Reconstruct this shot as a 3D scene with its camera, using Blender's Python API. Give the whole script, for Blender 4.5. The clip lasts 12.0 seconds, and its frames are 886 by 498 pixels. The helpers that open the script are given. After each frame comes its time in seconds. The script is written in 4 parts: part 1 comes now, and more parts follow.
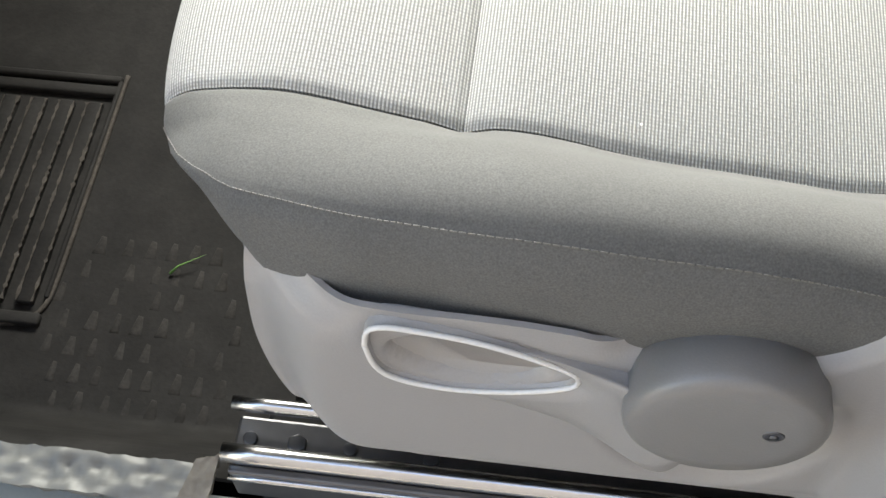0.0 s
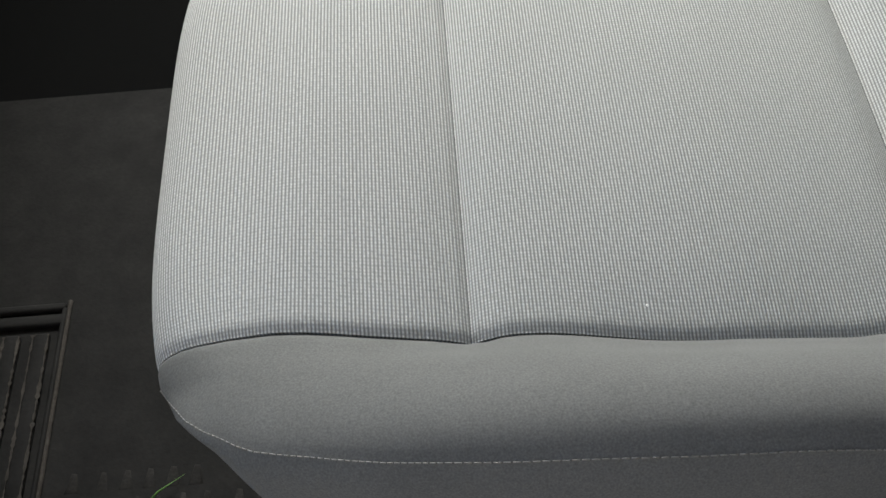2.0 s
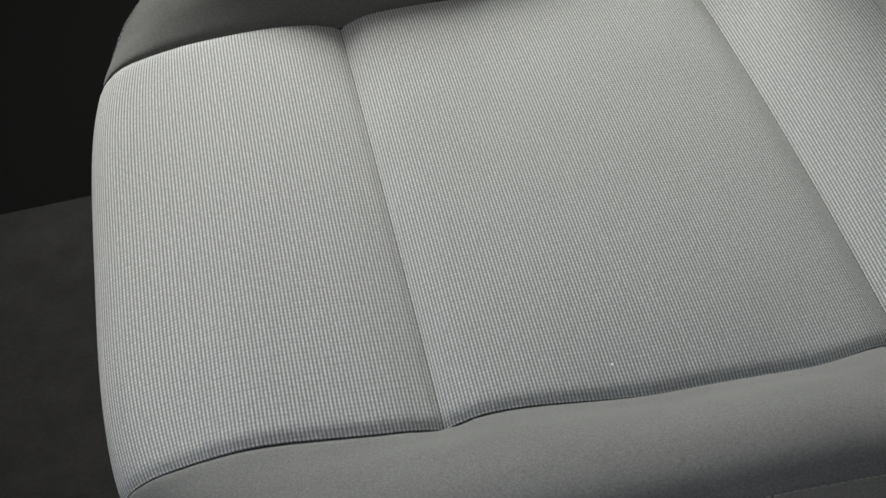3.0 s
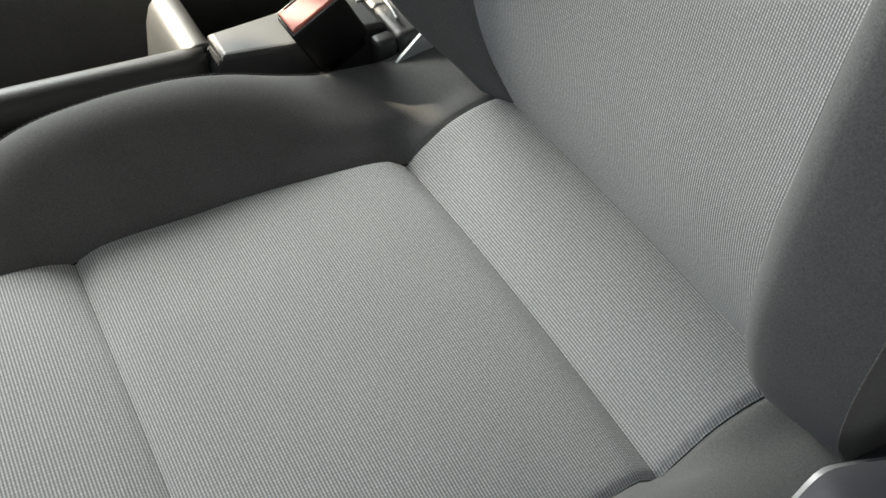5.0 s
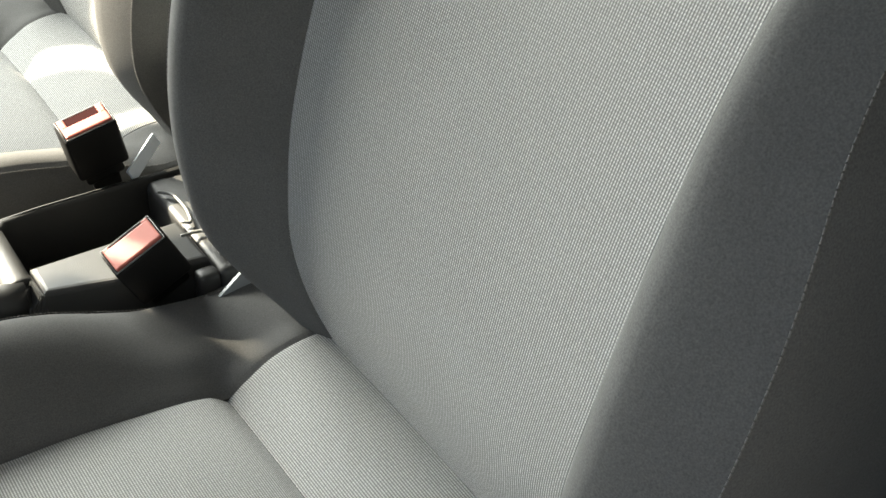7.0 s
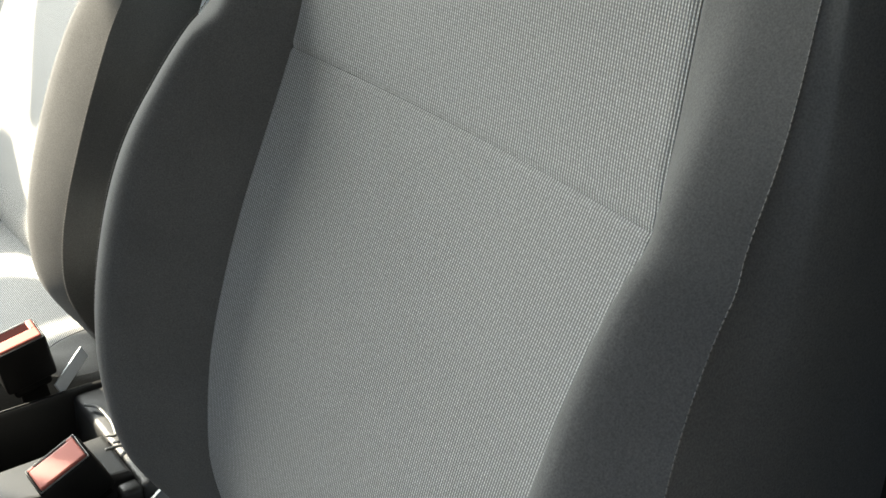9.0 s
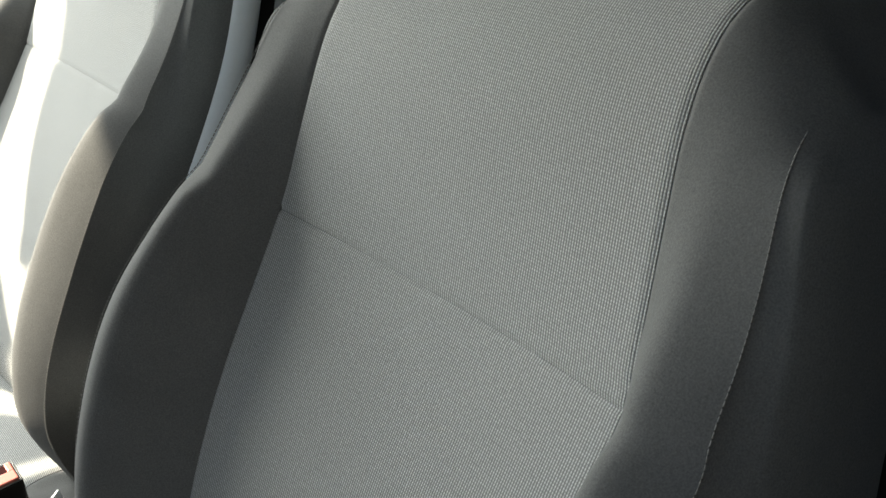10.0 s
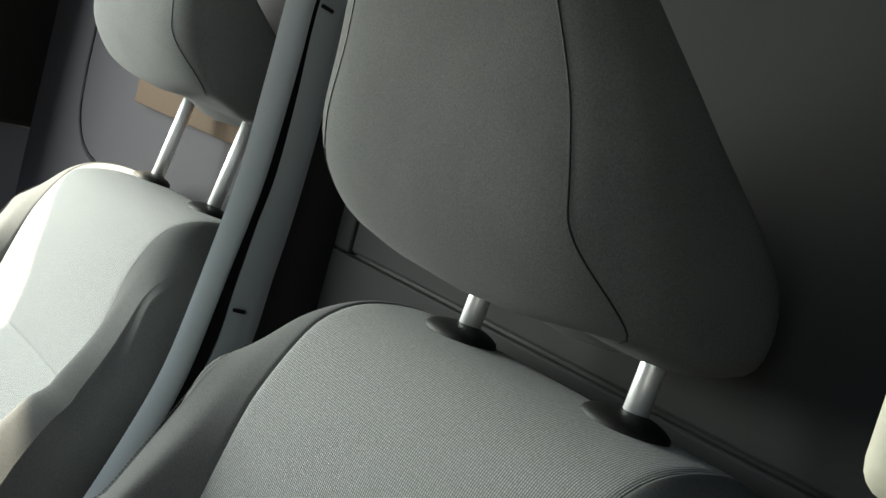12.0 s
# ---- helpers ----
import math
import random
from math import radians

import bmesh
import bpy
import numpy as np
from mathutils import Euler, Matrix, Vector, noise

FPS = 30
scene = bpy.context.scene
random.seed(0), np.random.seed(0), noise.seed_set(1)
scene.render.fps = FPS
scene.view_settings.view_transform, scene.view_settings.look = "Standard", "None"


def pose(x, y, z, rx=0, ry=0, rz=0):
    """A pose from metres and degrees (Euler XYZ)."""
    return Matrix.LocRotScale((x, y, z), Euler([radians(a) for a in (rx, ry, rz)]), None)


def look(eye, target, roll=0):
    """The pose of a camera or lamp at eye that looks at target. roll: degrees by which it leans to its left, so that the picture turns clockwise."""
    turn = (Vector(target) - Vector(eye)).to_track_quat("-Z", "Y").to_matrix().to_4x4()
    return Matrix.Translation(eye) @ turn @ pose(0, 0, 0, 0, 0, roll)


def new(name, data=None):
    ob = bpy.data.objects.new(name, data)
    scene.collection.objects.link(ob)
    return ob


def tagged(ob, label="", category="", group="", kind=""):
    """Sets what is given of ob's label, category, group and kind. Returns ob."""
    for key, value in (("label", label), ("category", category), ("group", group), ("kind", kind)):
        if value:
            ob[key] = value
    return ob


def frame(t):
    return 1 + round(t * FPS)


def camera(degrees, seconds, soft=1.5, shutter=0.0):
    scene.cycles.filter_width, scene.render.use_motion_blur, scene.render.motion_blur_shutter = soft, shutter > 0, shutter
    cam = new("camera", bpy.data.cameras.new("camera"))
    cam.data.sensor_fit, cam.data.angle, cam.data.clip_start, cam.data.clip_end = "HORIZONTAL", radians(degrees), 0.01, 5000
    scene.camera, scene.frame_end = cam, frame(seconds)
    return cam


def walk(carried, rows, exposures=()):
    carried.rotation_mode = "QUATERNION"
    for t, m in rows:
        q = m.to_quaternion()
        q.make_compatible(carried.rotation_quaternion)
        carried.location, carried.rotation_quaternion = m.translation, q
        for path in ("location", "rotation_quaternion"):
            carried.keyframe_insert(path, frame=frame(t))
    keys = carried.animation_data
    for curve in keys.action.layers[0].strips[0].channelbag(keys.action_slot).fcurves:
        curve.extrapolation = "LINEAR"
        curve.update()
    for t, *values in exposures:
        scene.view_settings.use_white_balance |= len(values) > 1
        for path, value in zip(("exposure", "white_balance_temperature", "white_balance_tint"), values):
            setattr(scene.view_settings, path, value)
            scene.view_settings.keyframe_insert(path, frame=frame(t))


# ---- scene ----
cam = camera(42.0, 12.0)
PATH = [
    (0, (0.2208, -0.3252, 0.7554), (0.1398, 0.1909, -0.0973), -1.94),
    (0.5, (0.2282, -0.3132, 0.7612), (0.1063, 0.2194, -0.0763), -4.36),
    (1, (0.2234, -0.2988, 0.7654), (0.0984, 0.2526, -0.0594), -5.55),
    (1.5, (0.2029, -0.2883, 0.7761), (0.1297, 0.2887, -0.0374), -5.52),
    (2, (0.1787, -0.2834, 0.7706), (0.1670, 0.3201, -0.0267), -5.44),
    (2.5, (0.1627, -0.2670, 0.7718), (0.1927, 0.3486, -0.0157), -6.08),
    (2.7, (0.1540, -0.2655, 0.7730), (0.2073, 0.3556, -0.0089), -6.28),
    (4.3, (0.1700, -0.2827, 0.7763), (0.3648, 0.3132, 0.1306), -4.83),
    (4.5, (0.1665, -0.2772, 0.7849), (0.3885, 0.3163, 0.1458), -4.18),
    (5, (0.1723, -0.2722, 0.7969), (0.4442, 0.3240, 0.1800), -4.10),
    (5.5, (0.1828, -0.2732, 0.8049), (0.4951, 0.3199, 0.2043), -2.94),
    (6, (0.1802, -0.2741, 0.8205), (0.5406, 0.3172, 0.2456), -0.95),
    (6.5, (0.1835, -0.2728, 0.8386), (0.5791, 0.3230, 0.2922), 0.97),
    (7, (0.1862, -0.2763, 0.8531), (0.6087, 0.3265, 0.3353), 1.98),
    (9, (0.1852, -0.3066, 0.9170), (0.6815, 0.3228, 0.5077), 2.83),
    (9.5, (0.1789, -0.3145, 0.9365), (0.6945, 0.3225, 0.5644), 2.99),
    (10, (0.1803, -0.3138, 0.9458), (0.7066, 0.3423, 0.6257), 4.18),
    (10.5, (0.1793, -0.3259, 0.9837), (0.7162, 0.3340, 0.6902), 4.04),
    (11, (0.1817, -0.3260, 1.0047), (0.7407, 0.3390, 0.7693), 7.30),
    (11.5, (0.1756, -0.3312, 1.0220), (0.7488, 0.3402, 0.8465), 11.30),
    (12, (0.1748, -0.3329, 1.0349), (0.7371, 0.3602, 0.9187), 15.61),
]
walk(cam, [(t, look(eye, target, roll)) for t, eye, target, roll in PATH],
     exposures=[(0, 3.72, 7900, 9), (1.5, 3.0, 7400, 9), (2.5, 2.48, 7500, 9), (4.5, 2.32, 7400, 8), (5.5, 2.38, 7350, 7), (6.0, 2.5, 7450, 6), (7.0, 2.58, 7600, 6), (9.0, 2.2, 7350, 7), (10, 1.95, 7300, 6), (11, 1.8, 7050, 3), (12, 2.02, 7150, 2)])

# ---------------------------------------------------------------- light
world = bpy.data.worlds.new("sky")
scene.world = world
world.use_nodes = True
wn = world.node_tree.nodes
sky = wn.new("ShaderNodeTexSky")
sky.sky_type = "NISHITA"
sky.sun_disc = False
SUN_TO = Vector((-0.61, 1.0, 0.82)).normalized()
sky.sun_elevation = math.asin(SUN_TO.z)
sky.sun_rotation = math.atan2(SUN_TO.x, SUN_TO.y)
world.node_tree.links.new(sky.outputs[0], wn["Background"].inputs[0])
wn["Background"].inputs[1].default_value = 0.15
sun_data = bpy.data.lights.new("sun", "SUN")
sun_data.energy = 5.0
sun_data.angle = radians(0.6)
sun_data.color = (1.0, 0.93, 0.82)
sun = new("sun", sun_data)
sun.matrix_world = look(SUN_TO * 5, (0, 0, 0))

# area lamp added in the passenger's window opening to stand in for sky light
glow_data = bpy.data.lights.new("window_fill", "AREA")
glow_data.shape = "RECTANGLE"
glow_data.size, glow_data.size_y = 0.90, 0.50
glow_data.energy = 9.5
glow_data.color = (0.86, 0.94, 1.0)
glow = new("window_fill", glow_data)
glow.matrix_world = look((0.0, 1.444, 1.02), (0.0, 0.4, 0.95))

# ---------------------------------------------------------------- materials
def material(name, color, rough=0.6, metal=0.0, spec=0.5, grain=0.0, grain_size=400.0, bump=0.0, stain=0.0, stain_size=8.0, sheen=0.0):
    m = bpy.data.materials.new(name)
    m.use_nodes = True
    nt = m.node_tree
    b = nt.nodes["Principled BSDF"]
    b.inputs["Roughness"].default_value = rough
    b.inputs["Metallic"].default_value = metal
    b.inputs["Specular IOR Level"].default_value = spec
    b.inputs["Sheen Weight"].default_value = sheen
    co = nt.nodes.new("ShaderNodeTexCoord")
    fine = nt.nodes.new("ShaderNodeTexNoise")
    fine.inputs["Scale"].default_value = grain_size
    fine.inputs["Detail"].default_value = 2
    big = nt.nodes.new("ShaderNodeTexNoise")
    big.inputs["Scale"].default_value = stain_size
    big.inputs["Detail"].default_value = 4
    for n in (fine, big):
        nt.links.new(co.outputs["Object"], n.inputs["Vector"])
    f = nt.nodes.new("ShaderNodeMath")
    f.operation = "MULTIPLY_ADD"
    f.inputs[1].default_value = grain
    f.inputs[2].default_value = 1 - grain * 0.5
    nt.links.new(fine.outputs[0], f.inputs[0])
    g = nt.nodes.new("ShaderNodeMath")
    g.operation = "MULTIPLY_ADD"
    g.inputs[1].default_value = stain
    g.inputs[2].default_value = 1 - stain * 0.5
    nt.links.new(big.outputs[0], g.inputs[0])
    h = nt.nodes.new("ShaderNodeMath")
    h.operation = "MULTIPLY"
    nt.links.new(f.outputs[0], h.inputs[0])
    nt.links.new(g.outputs[0], h.inputs[1])
    mix = nt.nodes.new("ShaderNodeVectorMath")
    mix.operation = "SCALE"
    mix.inputs[0].default_value = color
    nt.links.new(h.outputs[0], mix.inputs["Scale"])
    nt.links.new(mix.outputs[0], b.inputs["Base Color"])
    if bump:
        bp = nt.nodes.new("ShaderNodeBump")
        bp.inputs["Strength"].default_value = bump
        bp.inputs["Distance"].default_value = 0.0006
        nt.links.new(fine.outputs[0], bp.inputs["Height"])
        nt.links.new(bp.outputs[0], b.inputs["Normal"])
    return m


def woven(name, light, dark, pitch_u, pitch_v, low_u=0.0, low_v=0.45, depth=0.5):
    """Woven cloth in the metres of the UV map: rows of raised dots."""
    m = material(name, light, rough=0.92, spec=0.15, stain=0.10, stain_size=14, sheen=0.15)
    nt = m.node_tree
    b = nt.nodes["Principled BSDF"]
    old = b.inputs["Base Color"].links[0].from_node
    uv = nt.nodes.new("ShaderNodeUVMap")
    sep = nt.nodes.new("ShaderNodeSeparateXYZ")
    nt.links.new(uv.outputs[0], sep.inputs[0])

    def wave(out, pitch, low):
        a = nt.nodes.new("ShaderNodeMath")
        a.operation = "MULTIPLY"
        a.inputs[1].default_value = 2 * math.pi / pitch
        nt.links.new(out, a.inputs[0])
        s = nt.nodes.new("ShaderNodeMath")
        s.operation = "SINE"
        nt.links.new(a.outputs[0], s.inputs[0])
        r = nt.nodes.new("ShaderNodeMapRange")
        r.inputs[1].default_value = -1
        r.inputs[3].default_value = low
        nt.links.new(s.outputs[0], r.inputs[0])
        return r.outputs[0]

    p = nt.nodes.new("ShaderNodeMath")
    p.operation = "MULTIPLY"
    nt.links.new(wave(sep.outputs[0], pitch_u, low_u), p.inputs[0])
    nt.links.new(wave(sep.outputs[1], pitch_v, low_v), p.inputs[1])
    fray = nt.nodes.new("ShaderNodeTexNoise")
    fray.inputs["Scale"].default_value = 520
    fray.inputs["Detail"].default_value = 3
    nt.links.new(uv.outputs[0], fray.inputs["Vector"])
    vary = nt.nodes.new("ShaderNodeMapRange")
    vary.inputs[1].default_value, vary.inputs[2].default_value = 0.3, 0.7
    vary.inputs[3].default_value, vary.inputs[4].default_value = 0.62, 1.18
    nt.links.new(fray.outputs[0], vary.inputs[0])
    uneven = nt.nodes.new("ShaderNodeMath")
    uneven.operation = "MULTIPLY"
    nt.links.new(p.outputs[0], uneven.inputs[0])
    nt.links.new(vary.outputs[0], uneven.inputs[1])
    p = uneven
    mx = nt.nodes.new("ShaderNodeMix")
    mx.data_type = "RGBA"
    mx.inputs[6].default_value = (*dark, 1)
    nt.links.new(p.outputs[0], mx.inputs[0])
    nt.links.new(old.outputs[0], mx.inputs[7])
    nt.links.new(mx.outputs[2], b.inputs["Base Color"])
    bp = nt.nodes.new("ShaderNodeBump")
    bp.inputs["Strength"].default_value = depth
    bp.inputs["Distance"].default_value = 0.0007
    nt.links.new(p.outputs[0], bp.inputs["Height"])
    nt.links.new(bp.outputs[0], b.inputs["Normal"])
    return m


M_RIB = woven("ribbed_cloth", (0.535, 0.541, 0.540), (0.165, 0.167, 0.167), 0.0018, 0.0019, 0.0, 0.66)
M_WEAVE = woven("dotted_cloth", (0.525, 0.535, 0.53), (0.155, 0.157, 0.155), 0.0017, 0.0018, 0.0, 0.64)
M_BACK = woven("backrest_cloth", (0.52, 0.527, 0.514), (0.145, 0.145, 0.141), 0.0017, 0.0017, 0.55, 0.0)
M_KNIT = material("dark_knit_cloth", (0.104, 0.1045, 0.1035), rough=0.95, spec=0.12, grain=0.95, grain_size=1100, bump=0.10, stain=0.32, stain_size=22, sheen=0.06)
M_THREAD = material("grey_thread", (0.15, 0.145, 0.14), rough=0.9, grain=0.4, grain_size=900)
M_SHIELD = material("grey_grained_plastic", (0.275, 0.270, 0.272), rough=0.38, spec=0.5, grain=0.12, grain_size=900, bump=0.22, stain=0.12, stain_size=6)
M_HUB = material("dark_grey_satin_plastic", (0.17, 0.165, 0.163), rough=0.34, spec=0.5, grain=0.12, grain_size=900, bump=0.15, stain=0.25, stain_size=14)
M_BLACK = material("black_plastic", (0.007, 0.007, 0.007), rough=0.55, spec=0.2, grain=0.2, grain_size=600, bump=0.2)
M_DARK = material("matte_black_carpet", (0.004, 0.004, 0.004), rough=1.0, spec=0.05, grain=0.4, grain_size=300)
M_CONSOLE = material("black_grained_plastic", (0.030, 0.031, 0.031), rough=0.46, grain=0.25, grain_size=1300, bump=0.35, stain=0.2, stain_size=12)
M_RUBBER = material("dusty_rubber_mat", (0.0115, 0.0108, 0.0104), rough=0.75, spec=0.12, grain=0.7, grain_size=260, bump=0.5, stain=1.5, stain_size=26)
M_TREAD = material("scuffed_rubber", (0.042, 0.037, 0.033), rough=0.85, spec=0.1, grain=1.0, grain_size=320, bump=0.4, stain=1.7, stain_size=60)
M_TREADLOW = material("worn_rubber", (0.021, 0.0195, 0.0185), rough=0.85, spec=0.1, grain=1.0, grain_size=320, bump=0.4, stain=1.7, stain_size=60)
M_STEEL = material("zinc_steel", (0.45, 0.45, 0.46), rough=0.25, metal=1.0, grain=0.2, grain_size=120, stain=0.3)
M_DARKSTEEL = material("dark_steel", (0.10, 0.10, 0.105), rough=0.35, metal=0.8, grain=0.3, grain_size=150, stain=0.3)
M_CHROME = material("chrome", (0.95, 0.95, 0.95), rough=0.42, metal=0.7, grain=0.05, grain_size=200)
M_RED = material("red_plastic", (0.50, 0.150, 0.120), rough=0.4, grain=0.1)
M_WALL = material("grey_bulkhead_paint", (0.030, 0.0305, 0.031), rough=0.75, spec=0.1, grain=0.1, grain_size=500, bump=0.1, stain=0.15)
# the sky's light on the steel edge is put into this pale tone
M_PAINT = material("lit_grey_paint", (0.72, 0.78, 0.82), rough=0.35, grain=0.08, stain=0.15)
M_TRIM = material("mauve_grey_trim", (0.052, 0.049, 0.055), rough=0.8, spec=0.15, grain=0.15, grain_size=500, bump=0.15, stain=0.12)
M_CARD = material("brown_cardboard", (0.055, 0.031, 0.014), rough=0.9, grain=0.2, stain=0.3)
M_FOIL = material("crumpled_sill_foil", (0.125, 0.126, 0.121), rough=0.55, metal=0.1, grain=0.3, grain_size=120, bump=0.4, stain=0.28, stain_size=30)
M_ROOF = material("grey_headliner", (0.16, 0.156, 0.15), rough=0.9, grain=0.2)
M_GROUND = material("yard_paving", (0.20, 0.19, 0.18), rough=0.9, grain=0.4, grain_size=40, stain=0.3, stain_size=1.5)
M_GRASS = material("grass_blade", (0.10, 0.22, 0.05), rough=0.6)


M_RIM = material("highlight_grey_plastic", (0.62, 0.62, 0.62), rough=0.45, grain=0.2)
M_SILL = material("green_grey_paint", (0.16, 0.175, 0.17), rough=0.4, grain=0.15, stain=0.3)
M_RUST = material("rusty_metal", (0.15, 0.135, 0.115), rough=0.65, metal=0.3, grain=0.7, grain_size=200, bump=0.5, stain=0.8, stain_size=60)
M_REDDARK = material("deep_red_plastic", (0.022, 0.0016, 0.0016), rough=0.9, spec=0.1)
M_CREAM = material("pale_rubber", (0.55, 0.52, 0.42), rough=0.7, grain=0.1)
M_HOLDER = material("grey_moulded_plastic", (0.17, 0.175, 0.172), rough=0.4, grain=0.2)
# darker copy of M_PAINT: the second flange's shade is in the colour
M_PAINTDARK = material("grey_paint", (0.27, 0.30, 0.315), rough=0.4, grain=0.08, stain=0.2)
M_OUT = material("blocker_wall_render", (0.052, 0.054, 0.060), rough=0.95, spec=0.1, grain=0.3, grain_size=60, stain=0.4, stain_size=3)
M_LINT = material("white_lint", (0.85, 0.85, 0.83), rough=0.9)


# ---------------------------------------------------------------- helpers
def interp(x, table):
    """Smooth value of a table of (x, value) pairs."""
    if x <= table[0][0]:
        return table[0][1]
    for n in range(len(table) - 1):
        (x0, v0), (x1, v1) = table[n], table[n + 1]
        if x <= x1:
            before = table[n - 1] if n else None
            after = table[n + 2] if n + 2 < len(table) else None
            d = x1 - x0
            m0 = (v1 - before[1]) / (x1 - before[0]) * d if before else v1 - v0
            m1 = (after[1] - v0) / (after[0] - x0) * d if after else v1 - v0
            t = (x - x0) / d
            return (2 * t**3 - 3 * t**2 + 1) * v0 + (t**3 - 2 * t**2 + t) * m0 + (3 * t**2 - 2 * t**3) * v1 + (t**3 - t**2) * m1
    return table[-1][1]


def curve2(t, pts):
    """Smooth point on a polyline, t from 0 to 1 by its length."""
    lens = [0.0]
    for a, b in zip(pts, pts[1:]):
        lens.append(lens[-1] + math.dist(a, b))
    s = t * lens[-1]
    return tuple(interp(s, [(l, p[k]) for l, p in zip(lens, pts)]) for k in range(len(pts[0])))


def smooth(a, b, x):
    t = min(1, max(0, (x - a) / (b - a)))
    return t * t * (3 - 2 * t)


def empty(name, label, category, group="", kind="", at=(0, 0, 0)):
    ob = new(name)
    ob.location = at
    ob.empty_display_size = 0.05
    return tagged(ob, label, category, group, kind)


def link(name, bm, mat, parent=None, label="", smoothed=True):
    me = bpy.data.meshes.new(name)
    bm.normal_update()
    bm.to_mesh(me)
    bm.free()
    me.materials.append(mat)
    if smoothed:
        me.polygons.foreach_set("use_smooth", [True] * len(me.polygons))
    ob = new(name, me)
    if parent is not None:
        ob.parent = parent
    return tagged(ob, label)


def part(name, bm, mat, parent, label="", smoothed=True):
    return link(name, bm, mat, parent, label, smoothed)


def sheet(fn, us, vs, thick=0.006, uv=None):
    """A closed shell over the grid fn(u, v); thick goes to the side away from dP/du x dP/dv. uv(u, v): metres for the cloth."""
    bm = bmesh.new()
    lay = bm.loops.layers.uv.new("UVMap")
    nu, nv = len(us), len(vs)
    P = [[Vector(fn(u, v)) for v in vs] for u in us]

    def normal(i, j):
        a = P[min(i + 1, nu - 1)][j] - P[max(i - 1, 0)][j]
        b = P[i][min(j + 1, nv - 1)] - P[i][max(j - 1, 0)]
        n = a.cross(b)
        return n.normalized() if n.length > 1e-12 else Vector((0, 0, 1))

    top = [[bm.verts.new(P[i][j]) for j in range(nv)] for i in range(nu)]
    low = [[bm.verts.new(P[i][j] - normal(i, j) * thick) for j in range(nv)] for i in range(nu)]
    # distances along the grid for the cloth
    du = [[0.0] * nv for _ in range(nu)]
    dv = [[0.0] * nv for _ in range(nu)]
    for i in range(nu):
        for j in range(nv):
            if i:
                du[i][j] = du[i - 1][j] + (P[i][j] - P[i - 1][j]).length
            if j:
                dv[i][j] = dv[i][j - 1] + (P[i][j] - P[i][j - 1]).length
    mu = [sum(row) / nv for row in du]
    mv = [sum(dv[i][j] for i in range(nu)) / nu for j in range(nv)]

    def face(vs4, ij):
        f = bm.faces.new(vs4)
        for lp, (i, j) in zip(f.loops, ij):
            lp[lay].uv = (mu[i], mv[j])

    for i in range(nu - 1):
        for j in range(nv - 1):
            q = [(i, j), (i + 1, j), (i + 1, j + 1), (i, j + 1)]
            face([top[a][b] for a, b in q], q)
            face([low[a][b] for a, b in reversed(q)], list(reversed(q)))
    rim = [(i, 0) for i in range(nu)] + [(nu - 1, j) for j in range(1, nv)] + [(i, nv - 1) for i in range(nu - 2, -1, -1)] + [(0, j) for j in range(nv - 2, 0, -1)]
    for a, b in zip(rim, rim[1:] + rim[:1]):
        face([top[b[0]][b[1]], top[a[0]][a[1]], low[a[0]][a[1]], low[b[0]][b[1]]], [b, a, a, b])
        for pair in ((top[a[0]][a[1]], top[b[0]][b[1]]), (low[a[0]][a[1]], low[b[0]][b[1]])):
            edge = bm.edges.get(pair)
            if edge:
                edge.smooth = False
    return bm


def lin(a, b, n):
    return [a + (b - a) * k / (n - 1) for k in range(n)]


def finer(vals, marks, steps=(0.0012, 0.003, 0.0055)):
    """The list with extra values close to the marks."""
    lo, hi = vals[0], vals[-1]
    more = [m + k * d for m in marks for d in (0.0,) + tuple(steps) for k in (-1, 1)]
    return sorted(set(round(v, 6) for v in list(vals) + [m for m in more if lo <= m <= hi]))


def box(x0, x1, y0, y1, z0, z1, bevel=0.0, segs=2):
    bm = bmesh.new()
    bmesh.ops.create_cube(bm, size=1)
    bmesh.ops.scale(bm, vec=(x1 - x0, y1 - y0, z1 - z0), verts=bm.verts)
    bmesh.ops.translate(bm, vec=((x0 + x1) / 2, (y0 + y1) / 2, (z0 + z1) / 2), verts=bm.verts)
    if bevel:
        bmesh.ops.bevel(bm, geom=bm.edges[:], offset=bevel, segments=segs, affect="EDGES", profile=0.5)
    return bm


def tube(points, radius, sides=10, closed_ends=True, flat=None):
    """A swept tube along points; radius is a number or a function of 0..1; flat squashes it along a direction."""
    bm = bmesh.new()
    pts = [Vector(p) for p in points]
    rings = []
    ref = Vector((0.13, 0.31, 0.94))
    for k, p in enumerate(pts):
        d = (pts[min(k + 1, len(pts) - 1)] - pts[max(k - 1, 0)]).normalized()
        a = d.cross(ref).normalized()
        b = d.cross(a)
        r = radius(k / (len(pts) - 1)) if callable(radius) else radius
        ring = []
        for s in range(sides):
            w = 2 * math.pi * s / sides
            o = a * math.cos(w) * r + b * math.sin(w) * r
            if flat:
                ax, sc = Vector(flat[0]), flat[1]
                o -= ax * o.dot(ax) * (1 - sc)
            ring.append(bm.verts.new(p + o))
        rings.append(ring)
    for r0, r1 in zip(rings, rings[1:]):
        for s in range(sides):
            bm.faces.new([r0[s], r0[(s + 1) % sides], r1[(s + 1) % sides], r1[s]])
    if closed_ends:
        bm.faces.new(list(reversed(rings[0])))
        bm.faces.new(rings[-1])
    return bm


